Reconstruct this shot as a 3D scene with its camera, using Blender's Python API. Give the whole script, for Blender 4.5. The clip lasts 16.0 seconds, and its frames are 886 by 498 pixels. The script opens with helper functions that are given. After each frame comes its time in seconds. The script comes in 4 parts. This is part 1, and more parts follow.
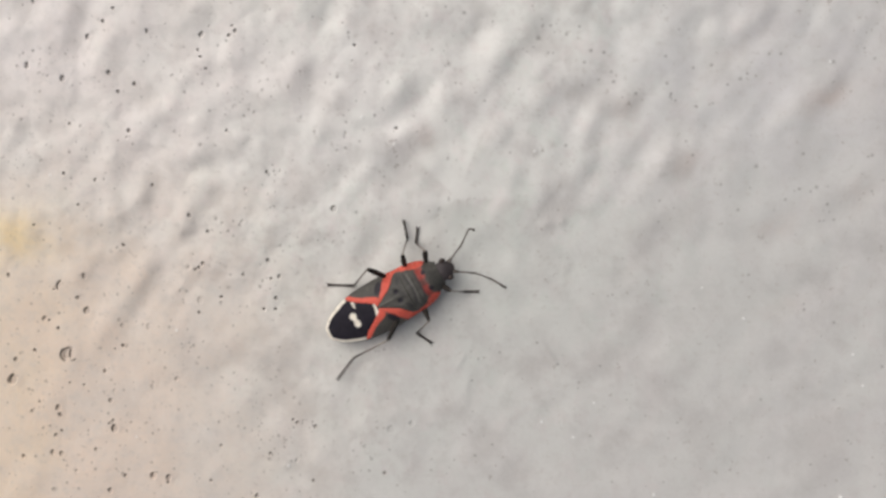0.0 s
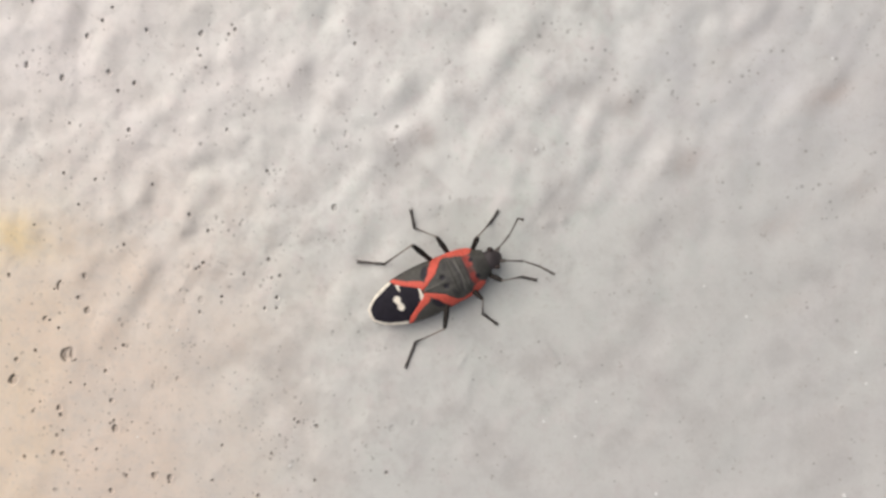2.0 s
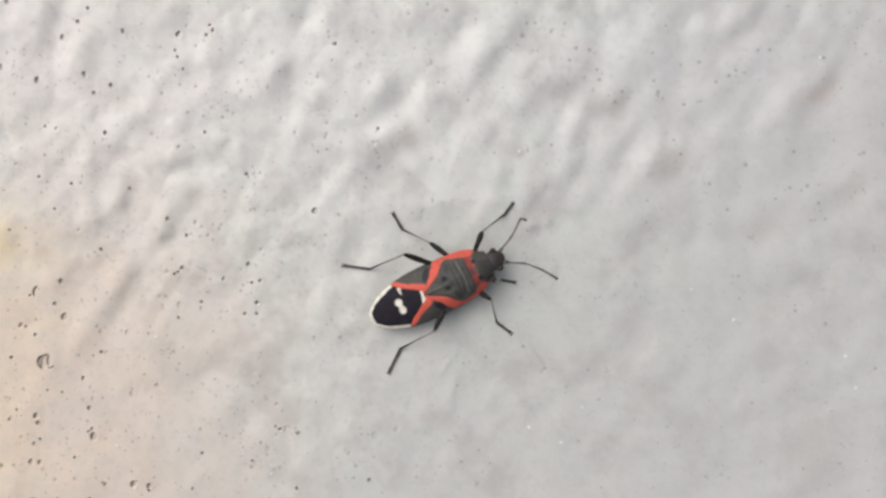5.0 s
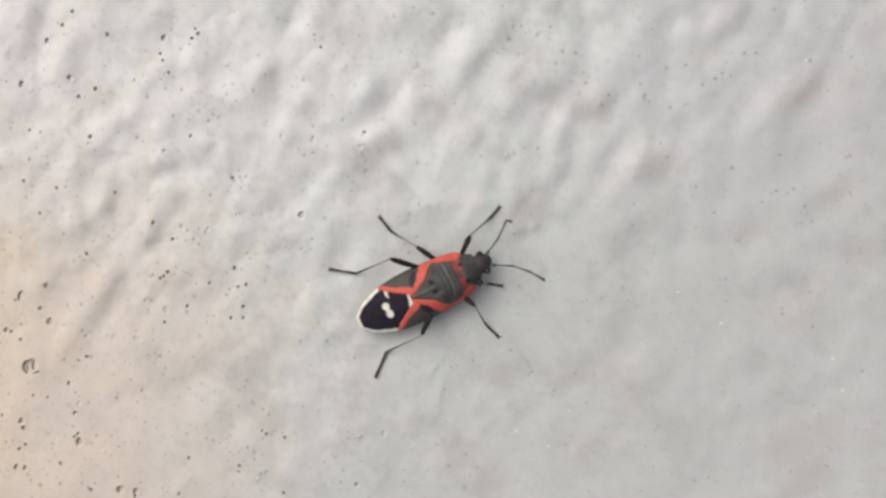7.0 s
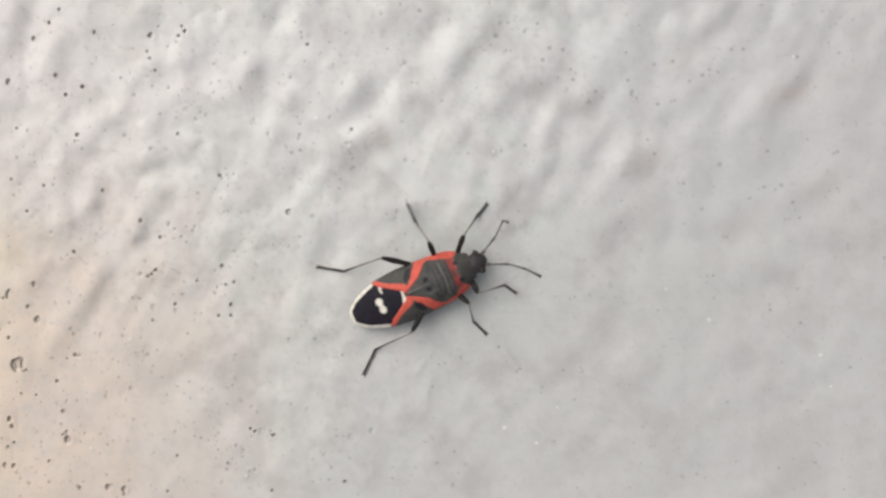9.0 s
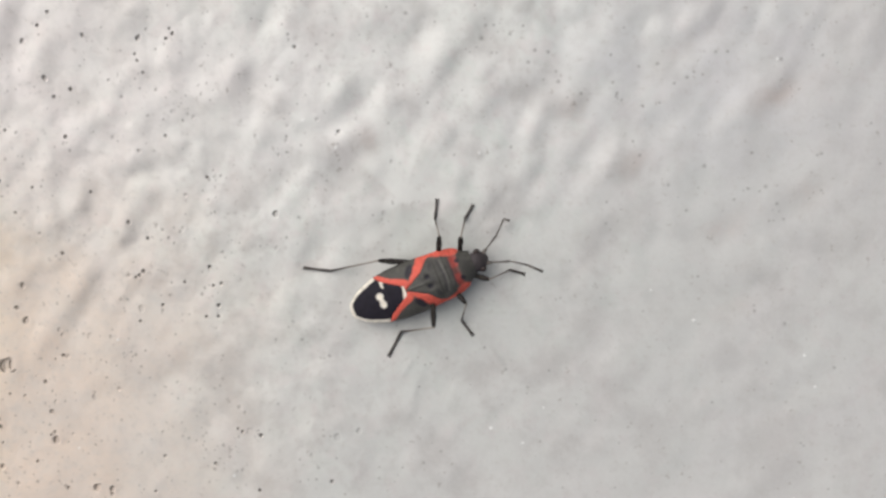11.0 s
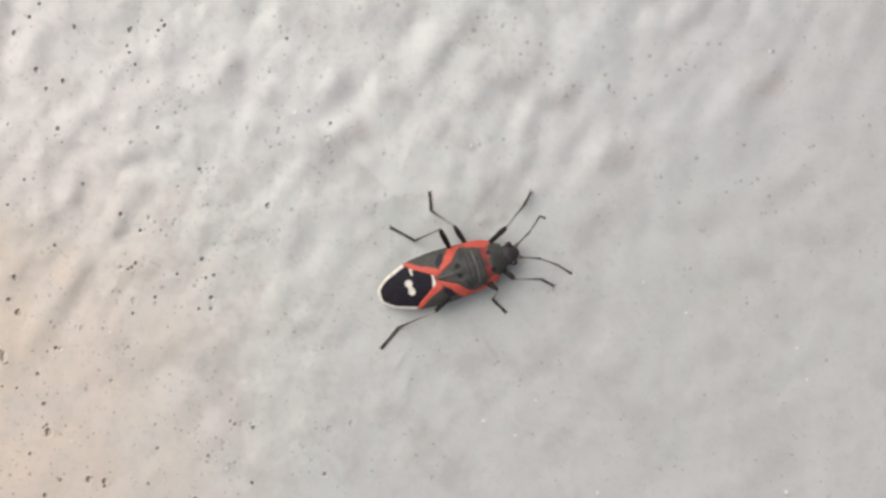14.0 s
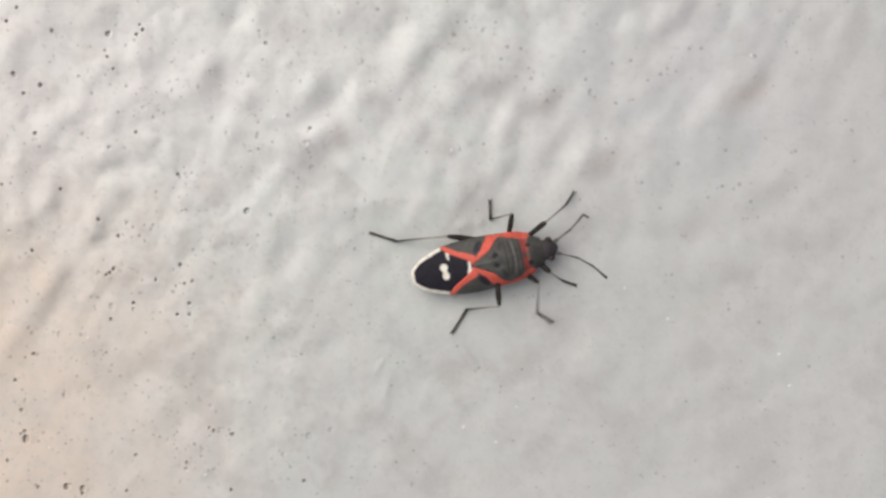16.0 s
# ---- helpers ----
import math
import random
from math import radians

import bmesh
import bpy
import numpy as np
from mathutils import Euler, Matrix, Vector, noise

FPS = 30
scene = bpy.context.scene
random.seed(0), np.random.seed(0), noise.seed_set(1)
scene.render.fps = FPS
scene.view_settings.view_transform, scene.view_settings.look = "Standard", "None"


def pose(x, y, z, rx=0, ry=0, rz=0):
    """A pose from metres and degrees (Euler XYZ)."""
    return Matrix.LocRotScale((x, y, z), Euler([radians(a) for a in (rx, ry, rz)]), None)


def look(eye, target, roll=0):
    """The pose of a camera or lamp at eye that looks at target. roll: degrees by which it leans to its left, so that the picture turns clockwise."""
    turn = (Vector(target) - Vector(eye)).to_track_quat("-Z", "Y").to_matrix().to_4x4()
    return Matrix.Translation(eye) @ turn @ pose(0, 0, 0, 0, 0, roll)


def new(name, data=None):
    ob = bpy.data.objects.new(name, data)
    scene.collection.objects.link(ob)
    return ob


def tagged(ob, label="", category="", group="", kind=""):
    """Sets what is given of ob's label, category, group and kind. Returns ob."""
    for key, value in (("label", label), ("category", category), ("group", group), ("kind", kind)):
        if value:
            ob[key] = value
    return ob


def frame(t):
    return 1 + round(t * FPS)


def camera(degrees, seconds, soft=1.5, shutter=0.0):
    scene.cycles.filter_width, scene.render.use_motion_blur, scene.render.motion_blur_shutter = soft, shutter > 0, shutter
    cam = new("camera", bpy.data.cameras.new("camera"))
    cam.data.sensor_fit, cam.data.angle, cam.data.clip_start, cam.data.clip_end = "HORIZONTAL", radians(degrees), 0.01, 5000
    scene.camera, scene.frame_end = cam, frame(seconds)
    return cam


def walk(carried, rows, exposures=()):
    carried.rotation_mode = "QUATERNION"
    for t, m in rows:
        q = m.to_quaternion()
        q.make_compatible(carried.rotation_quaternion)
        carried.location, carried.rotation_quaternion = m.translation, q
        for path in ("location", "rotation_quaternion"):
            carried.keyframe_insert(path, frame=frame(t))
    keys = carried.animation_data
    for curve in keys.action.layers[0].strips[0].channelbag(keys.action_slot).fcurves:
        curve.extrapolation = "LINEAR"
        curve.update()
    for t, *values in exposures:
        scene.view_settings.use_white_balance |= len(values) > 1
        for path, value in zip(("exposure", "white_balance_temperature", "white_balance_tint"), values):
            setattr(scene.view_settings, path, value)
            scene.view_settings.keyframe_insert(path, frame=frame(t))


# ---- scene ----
MM = 0.001

# the phone held over the slab, in millimetres and degrees
cam = camera(56, 16.0, soft=2.8, shutter=0.6)
walk(cam, [(t, pose(x * MM, y * MM, z * MM, a, b, c)) for t, x, y, z, a, b, c in [
    (0, 0.00, 0.00, 60.87, -3.55, 0.98, 0.00),
    (0.5, 0.15, -0.21, 60.74, -3.41, 1.03, -0.03),
    (1, 0.26, -0.01, 60.73, -3.55, 1.03, -0.08),
    (1.5, 0.12, 0.02, 60.80, -3.69, 1.04, -0.13),
    (2, 0.07, -0.14, 60.69, -3.51, 1.12, -0.16),
    (2.5, -0.41, -0.18, 60.68, -3.57, 0.96, -0.21),
    (3, -0.22, -0.27, 60.52, -3.59, 1.05, -0.22),
    (3.5, 0.20, 0.03, 60.30, -3.64, 0.98, -0.26),
    (4, 0.55, 0.03, 59.89, -3.62, 0.95, -0.29),
    (6.5, 1.60, 0.43, 59.55, -3.63, 0.74, -0.51),
    (7, 1.75, 0.36, 59.51, -3.57, 0.63, -0.50),
    (7.5, 2.28, 0.65, 59.59, -3.64, 0.66, -0.53),
    (8, 2.64, 1.02, 59.73, -3.69, 0.60, -0.58),
    (8.5, 2.55, 0.68, 59.67, -3.67, 0.61, -0.63),
    (9, 2.67, 0.30, 59.48, -3.72, 0.65, -0.64),
    (11.5, 3.72, 0.50, 59.90, -3.80, 0.61, -0.66),
    (12, 3.70, 0.07, 59.97, -3.74, 0.52, -0.67),
    (12.5, 3.91, -0.19, 59.83, -3.72, 0.65, -0.65),
    (13, 4.09, 0.16, 60.03, -3.78, 0.56, -0.64),
    (13.5, 4.13, -0.06, 59.95, -3.66, 0.58, -0.65),
    (14, 4.09, -0.17, 59.82, -3.71, 0.55, -0.62),
    (14.5, 4.39, 0.10, 59.96, -3.70, 0.48, -0.63),
    (15, 4.76, 0.26, 59.90, -3.76, 0.55, -0.61),
    (15.5, 4.98, 0.24, 60.12, -3.70, 0.53, -0.61),
    (16, 5.47, 0.13, 59.41, -3.66, 0.50, -0.59),
]], exposures=[
    (0.0, 0.00, 6570, 10), (0.5, 0.00, 6570, 10), (1.0, -0.06, 6740, 10), (1.5, -0.01, 6800, 10), (2.0, 0.09, 6640, 10), (2.5, 0.12, 6580, 8.5),
    (3.0, 0.14, 6500, 8.5), (3.5, 0.14, 6380, 8.5), (4.0, 0.14, 6350, 8.5), (6.5, 0.08, 6400, 8.5), (9.0, 0.11, 6400, 8.5), (11.5, 0.11, 6400, 8.5),
    (13.0, 0.07, 6450, 8.5), (14.0, 0.09, 6430, 8.5), (15.0, 0.05, 6430, 8.5), (16.0, 0.11, 6430, 8.5)])

# ---- light: open shade, a broad bright sky from the west ----
world = bpy.data.worlds.new("world")
scene.world = world
world.use_nodes = True
wt = world.node_tree
sky = wt.nodes.new("ShaderNodeTexSky")
sky.sky_type, sky.sun_disc = "NISHITA", False
sky.sun_elevation, sky.sun_rotation = radians(50), radians(-50)
sky.air_density, sky.dust_density, sky.ozone_density = 1.0, 4.0, 1.0
haze = wt.nodes.new("ShaderNodeHueSaturation")
haze.inputs["Saturation"].default_value = 0.42
wt.links.new(sky.outputs[0], haze.inputs["Color"])
wt.links.new(haze.outputs[0], wt.nodes["Background"].inputs[0])
wt.nodes["Background"].inputs[1].default_value = 0.080
sun = new("sun", bpy.data.lights.new("sun", "SUN"))
sun.data.energy, sun.data.angle, sun.data.color = 1.86, radians(66), (1.0, 0.955, 0.90)
sun.matrix_world = look((-0.53, 0.43, 0.82), (0, 0, 0))


# ---- materials ----
class Nodes:
    """A short hand for one node material."""

    def __init__(self, name):
        self.mat = bpy.data.materials.new(name)
        self.mat.use_nodes = True
        self.tree = self.mat.node_tree
        self.shader = self.tree.nodes["Principled BSDF"]
        self.coords = self.tree.nodes.new("ShaderNodeTexCoord").outputs["Object"]

    def put(self, socket, value):
        if hasattr(value, "is_linked"):
            self.tree.links.new(value, socket)
        else:
            socket.default_value = value

    def noise(self, scale, detail=4.0, rough=0.55, where=None):
        n = self.tree.nodes.new("ShaderNodeTexNoise")
        self.put(n.inputs["Vector"], where or self.coords)
        n.inputs["Scale"].default_value, n.inputs["Detail"].default_value, n.inputs["Roughness"].default_value = scale, detail, rough
        return n.outputs["Fac"]

    def stretched(self, turn, size):
        n = self.tree.nodes.new("ShaderNodeMapping")
        self.put(n.inputs["Vector"], self.coords)
        n.inputs["Rotation"].default_value, n.inputs["Scale"].default_value = (0, 0, radians(turn)), size
        return n.outputs[0]

    def ramp(self, fac, a, b, low=0.0, high=1.0):
        n = self.tree.nodes.new("ShaderNodeMapRange")
        n.interpolation_type = "SMOOTHSTEP"
        self.put(n.inputs["Value"], fac)
        for key, v in (("From Min", a), ("From Max", b), ("To Min", low), ("To Max", high)):
            n.inputs[key].default_value = v
        return n.outputs["Result"]

    def mix(self, fac, a, b, how="MIX"):
        n = self.tree.nodes.new("ShaderNodeMix")
        n.data_type, n.blend_type = "RGBA", how
        self.put(n.inputs[0], fac)
        self.put(n.inputs[6], a)
        self.put(n.inputs[7], b)
        return n.outputs[2]

    def math(self, how, a, b=0.0):
        n = self.tree.nodes.new("ShaderNodeMath")
        n.operation = how
        self.put(n.inputs[0], a)
        self.put(n.inputs[1], b)
        return n.outputs[0]

    def attribute(self, name):
        n = self.tree.nodes.new("ShaderNodeAttribute")
        n.attribute_name = name
        return n

    def bump(self, height, distance, strength=1.0):
        n = self.tree.nodes.new("ShaderNodeBump")
        self.put(n.inputs["Height"], height)
        n.inputs["Distance"].default_value, n.inputs["Strength"].default_value = distance, strength
        self.put(self.shader.inputs["Normal"], n.outputs[0])

    def done(self, colour, rough, specular=0.5):
        self.put(self.shader.inputs["Base Color"], colour)
        self.put(self.shader.inputs["Roughness"], rough)
        self.shader.inputs["Specular IOR Level"].default_value = specular
        return self.mat


def rgb(r, g, b):
    return (r, g, b, 1.0)


def slab_paint():
    """Old off-white masonry paint: faint grey and pinkish clouds, ochre stain by the edge, dirty flecks; shade coloured
    in to the lower right and in the pores.
    """
    n = Nodes("old_white_masonry_paint")
    cloud = n.noise(110, 4, 0.6)
    fine = n.noise(900, 5, 0.65)
    tiny = n.noise(3500, 3, 0.6)
    warm = n.attribute("ochre").outputs["Fac"]
    cool = n.math("ADD", 0.25, n.math("MULTIPLY", n.attribute("green").outputs["Fac"], 0.75))
    tint = n.mix(n.ramp(cloud, 0.35, 0.65), rgb(0.70, 0.70, 0.66), rgb(0.735, 0.71, 0.68))
    tint = n.mix(n.math("MULTIPLY", cool, n.ramp(n.noise(330, 3, 0.6), 0.48, 0.66, 0.0, 0.8)), tint, rgb(0.605, 0.64, 0.585))
    tint = n.mix(n.ramp(n.noise(520, 3, 0.6), 0.5, 0.68, 0.0, 0.55), tint, rgb(0.68, 0.61, 0.59))
    tint = n.mix(n.ramp(n.noise(210, 4, 0.55), 0.48, 0.66, 0.0, 0.80), tint, rgb(0.48, 0.455, 0.43))
    tint = n.mix(n.ramp(n.noise(700, 4, 0.6), 0.52, 0.70, 0.0, 0.38), tint, rgb(0.45, 0.415, 0.385))
    tint = n.mix(n.math("MULTIPLY", cool, n.ramp(n.noise(65, 3, 0.55), 0.46, 0.62, 0.0, 0.6)), tint, rgb(0.60, 0.635, 0.585))
    tint = n.mix(n.ramp(n.noise(85, 4, 0.6, n.stretched(58, (1, 0.45, 1))), 0.54, 0.68, 0.0, 0.4), tint, rgb(0.60, 0.535, 0.515))
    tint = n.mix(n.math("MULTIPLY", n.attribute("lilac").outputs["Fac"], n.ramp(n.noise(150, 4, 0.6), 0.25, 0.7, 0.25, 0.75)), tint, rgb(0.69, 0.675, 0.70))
    tint = n.mix(n.math("MULTIPLY", n.attribute("chalk").outputs["Fac"], n.ramp(n.noise(180, 4, 0.6), 0.3, 0.7, 0.3, 0.72)), tint, rgb(0.815, 0.758, 0.752))
    # shade falloff painted in as a greyer colour
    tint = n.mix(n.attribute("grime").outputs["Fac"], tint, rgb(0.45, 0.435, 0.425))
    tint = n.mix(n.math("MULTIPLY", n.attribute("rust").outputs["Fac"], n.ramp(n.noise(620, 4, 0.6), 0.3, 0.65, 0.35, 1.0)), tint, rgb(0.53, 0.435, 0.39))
    tint = n.mix(n.math("MULTIPLY", warm, n.ramp(n.noise(240, 4, 0.6), 0.2, 0.7, 0.6, 1.0)), tint, rgb(0.735, 0.595, 0.49))
    tint = n.mix(n.math("MULTIPLY", n.attribute("stain").outputs["Fac"], n.ramp(n.noise(330, 4, 0.6), 0.25, 0.7, 0.5, 1.0)), tint, rgb(0.84, 0.65, 0.38))
    tint = n.mix(n.ramp(fine, 0.40, 0.75, 0.0, 0.30), tint, rgb(0.48, 0.46, 0.44))
    tint = n.mix(n.ramp(n.noise(1700, 3, 0.6), 0.56, 0.74, 0.0, 0.30), tint, rgb(0.42, 0.38, 0.35))
    tint = n.mix(n.ramp(tiny, 0.3, 0.8, 0.0, 0.12), tint, rgb(0.72, 0.71, 0.69))
    # scattered brown dust specks, in loose clusters
    specks = n.math("MULTIPLY", n.ramp(n.noise(1900, 2, 0.5), 0.64, 0.72), n.ramp(n.noise(190, 3, 0.6), 0.45, 0.65, 0.04, 0.42))
    tint = n.mix(specks, tint, rgb(0.24, 0.195, 0.165))
    # dark flecks, and the shade painted into the pores
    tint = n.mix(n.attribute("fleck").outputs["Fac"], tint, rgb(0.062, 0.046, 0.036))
    tint = n.mix(n.attribute("chip").outputs["Fac"], tint, rgb(0.86, 0.85, 0.83))
    n.bump(n.math("MULTIPLY", n.attribute("coarse").outputs["Fac"], n.math("ADD", fine, n.math("MULTIPLY", tiny, 0.25))), 0.00006, 0.6)
    return n.done(tint, n.ramp(fine, 0.2, 0.8, 0.5, 0.72), 0.35)


def cuticle(name, rough, specular, grain=5200, depth=0.00002, wear=0.07):
    """Insect cuticle whose colours come from the pattern laid on the mesh, with fine pits and dusty wear."""
    n = Nodes(name)
    pattern = n.attribute("pattern").outputs["Color"]
    pits = n.noise(grain, 3, 0.6)
    dust = n.noise(1400, 4, 0.6)
    tint = n.mix(n.ramp(pits, 0.35, 0.75, 0.0, 0.35), pattern, rgb(0.3, 0.27, 0.24), "MULTIPLY")
    tint = n.mix(n.ramp(dust, 0.5, 0.8, 0.0, wear), tint, rgb(0.45, 0.43, 0.40))
    n.bump(pits, depth, 0.7)
    return n.done(tint, n.ramp(dust, 0.3, 0.7, rough, rough + 0.15), specular)


def plain_cuticle(name, colour, other, rough, specular=0.5):
    n = Nodes(name)
    tint = n.mix(n.ramp(n.noise(1800, 4, 0.6), 0.3, 0.7), colour, other)
    n.bump(n.noise(6000, 3, 0.6), 0.00001, 0.5)
    return n.done(tint, rough, specular)


def shin_cuticle(length):
    """Pale, almost clear brown from the knee on, dark towards the foot."""
    n = Nodes("brown_shin_cuticle")
    split = n.tree.nodes.new("ShaderNodeSeparateXYZ")
    n.put(split.inputs[0], n.coords)
    tint = n.mix(n.ramp(n.noise(1800, 4, 0.6), 0.3, 0.7), rgb(0.27, 0.235, 0.20), rgb(0.35, 0.31, 0.27))
    tint = n.mix(n.ramp(split.outputs[0], 0.15 * length * MM, 0.75 * length * MM), tint, rgb(0.15, 0.125, 0.11))
    tint = n.mix(n.ramp(split.outputs[0], 0.65 * length * MM, 1.0 * length * MM), tint, rgb(0.055, 0.046, 0.04))
    n.bump(n.noise(6000, 3, 0.6), 0.00001, 0.5)
    return n.done(tint, 0.5)


PAINT = slab_paint()
SHELL = cuticle("matt_insect_cuticle", 0.55, 0.35)
FILM = cuticle("black_wing_membrane", 0.55, 0.12, 2500, 0.000006, 0.02)
LEG = plain_cuticle("black_leg_cuticle", rgb(0.022, 0.019, 0.017), rgb(0.036, 0.031, 0.028), 0.7, 0.14)
SHIN = {"front": shin_cuticle(2.2), "middle": shin_cuticle(2.3), "hind": shin_cuticle(3.4)}
FOOT = plain_cuticle("dark_foot_cuticle", rgb(0.042, 0.034, 0.030), rgb(0.075, 0.06, 0.052), 0.55)
FEELER = plain_cuticle("grey_feeler_cuticle", rgb(0.105, 0.088, 0.076), rgb(0.15, 0.128, 0.112), 0.5)
EYE = plain_cuticle("dark_compound_eye", rgb(0.022, 0.012, 0.010), rgb(0.035, 0.018, 0.014), 0.45)
BELLY = plain_cuticle("dark_belly_cuticle", rgb(0.03, 0.022, 0.02), rgb(0.09, 0.025, 0.018), 0.5)

# ---- the painted slab ----
# burst bubbles, pinholes, faint pores, dirt flecks and bare chips: x, y, radius in millimetres
CRATERS = [
    (-26.93, 11.65, 0.20), (-31.30, 9.55, 0.20), (-28.71, 8.61, 0.20), (-25.30, 9.01, 0.19), (-18.56, 11.78, 0.20), (-27.52, -5.81, 0.18),
    (-27.42, -8.38, 0.25), (-30.65, -8.98, 0.17), (-33.12, -13.57, 0.37), (-29.74, -15.69, 0.20), (-25.82, -15.20, 0.17),
    (-25.57, -17.25, 0.29), (-30.31, -19.13, 0.19), (-21.57, -20.97, 0.19), (-19.59, -1.34, 0.15), (-30.82, 14.17, 0.17),
    (-16.78, 4.83, 0.15), (-32.82, -12.07, 0.17), (-29.63, -16.24, 0.15), (-29.63, -19.17, 0.17), (-25.99, -21.99, 0.17),
    (-8.98, -0.84, 0.24)
]
PINHOLES = [
    (-24.90, 13.66, 0.12), (-25.70, 12.74, 0.11), (-22.50, 12.00, 0.14), (-23.50, 8.23, 0.14), (-24.71, 7.70, 0.12), (-18.23, 9.31, 0.14),
    (-18.63, 10.17, 0.11), (-18.82, 10.65, 0.08), (-16.54, 11.70, 0.12), (-16.05, 12.02, 0.13), (-16.29, 12.38, 0.10),
    (-28.34, 5.38, 0.10), (-23.95, 4.84, 0.14), (-28.82, 1.72, 0.12), (-26.50, 1.26, 0.10), (-27.80, -0.56, 0.11), (-31.11, -2.01, 0.10),
    (-22.33, 0.89, 0.12), (-18.36, -2.51, 0.12), (-24.65, -3.51, 0.11), (-33.21, -5.78, 0.15), (-29.87, -6.82, 0.09),
    (-28.07, -7.45, 0.15), (-30.31, -9.10, 0.08), (-29.61, -9.73, 0.12), (-31.40, -11.39, 0.12), (-24.83, -10.99, 0.11),
    (-25.43, -11.24, 0.09), (-26.23, -12.94, 0.12), (-19.05, -8.53, 0.12), (-17.39, -7.35, 0.11), (-13.92, 1.83, 0.11)
]
FINE_PINHOLES = [
    (-18.69, -4.88, 0.14), (-18.99, -5.17, 0.11), (-19.24, -5.30, 0.10), (-30.02, -17.79, 0.15), (-27.06, -18.85, 0.12),
    (-32.54, -19.44, 0.14), (-21.62, -21.32, 0.12), (-24.85, -20.82, 0.12), (-18.34, -21.13, 0.12), (-17.58, -18.50, 0.12),
    (-25.69, -16.65, 0.10), (-25.99, -16.87, 0.10), (-29.58, -17.44, 0.10), (-31.17, -15.22, 0.10), (-31.75, -15.91, 0.10),
    (-28.84, -13.76, 0.10), (-27.78, -13.93, 0.10), (-11.85, -16.72, 0.13), (-12.18, -16.51, 0.10), (-10.50, -17.01, 0.13),
    (-13.90, -19.08, 0.13), (-10.71, -21.13, 0.11), (-5.34, -20.54, 0.15), (-14.96, -22.32, 0.15), (-7.41, 10.98, 0.11),
    (-4.41, 4.98, 0.12), (-15.75, -5.69, 0.10), (-13.68, -5.95, 0.10), (-13.06, -5.82, 0.15), (-13.34, -7.44, 0.13),
    (-13.39, -8.23, 0.10), (-14.26, -8.23, 0.11), (-13.91, -4.62, 0.14)
]
FAINT_WEST = [
    (-20.67, 8.79, 0.14), (-29.74, 8.77, 0.12), (-30.32, 9.06, 0.09), (-32.00, 9.51, 0.11), (-31.48, 10.45, 0.12), (-31.79, 5.63, 0.12),
    (-27.43, 5.17, 0.14), (-17.97, 12.39, 0.12), (-17.34, 10.97, 0.10), (-24.04, 4.39, 0.16), (-30.47, 2.67, 0.14), (-28.25, 1.39, 0.11),
    (-18.66, 3.77, 0.14), (-20.63, 4.75, 0.15), (-26.12, -2.10, 0.14), (-17.59, -1.59, 0.16), (-25.11, -3.72, 0.11),
    (-22.85, -9.55, 0.20), (-24.99, -9.05, 0.14), (-24.83, -9.47, 0.14), (-24.49, -11.07, 0.14), (-19.70, -5.13, 0.14),
    (-20.40, -6.89, 0.14), (-18.91, -7.60, 0.24), (-22.66, -14.08, 0.16), (-20.83, -13.48, 0.14), (-24.29, -16.78, 0.12),
    (-25.55, -14.39, 0.12), (-30.31, -21.93, 0.14), (-17.67, -16.70, 0.14), (-24.58, -20.39, 0.11), (-28.47, -20.50, 0.12)
]
FAINT_MIDDLE = [
    (-11.80, 10.39, 0.18), (-9.52, 8.28, 0.14), (-4.97, 8.23, 0.16), (-16.17, 6.55, 0.18), (-14.77, 6.14, 0.13), (-11.31, 5.76, 0.17),
    (-5.58, 9.56, 0.13), (-7.54, 9.81, 0.13), (-14.13, 7.72, 0.12), (-3.13, 5.87, 0.14), (-5.88, 5.88, 0.14), (-0.59, 9.55, 0.14),
    (-13.82, 0.19, 0.16), (-15.43, 0.60, 0.13), (-15.72, -1.76, 0.13), (-8.11, 4.33, 0.17), (-10.29, 4.70, 0.16), (-8.70, 3.39, 0.14),
    (-9.00, -3.29, 0.16), (-7.28, -1.13, 0.14), (-1.21, -0.84, 0.18), (-0.75, -2.49, 0.13), (-0.63, 2.81, 0.14), (-12.95, -3.58, 0.12),
    (-12.00, -14.93, 0.18), (-11.62, -15.35, 0.12), (-13.91, -19.60, 0.12), (-11.88, -19.59, 0.14), (-4.86, -17.20, 0.26),
    (-6.80, -18.53, 0.16), (-6.82, -14.31, 0.17), (-1.88, -20.34, 0.15), (-3.31, -16.81, 0.20)
]
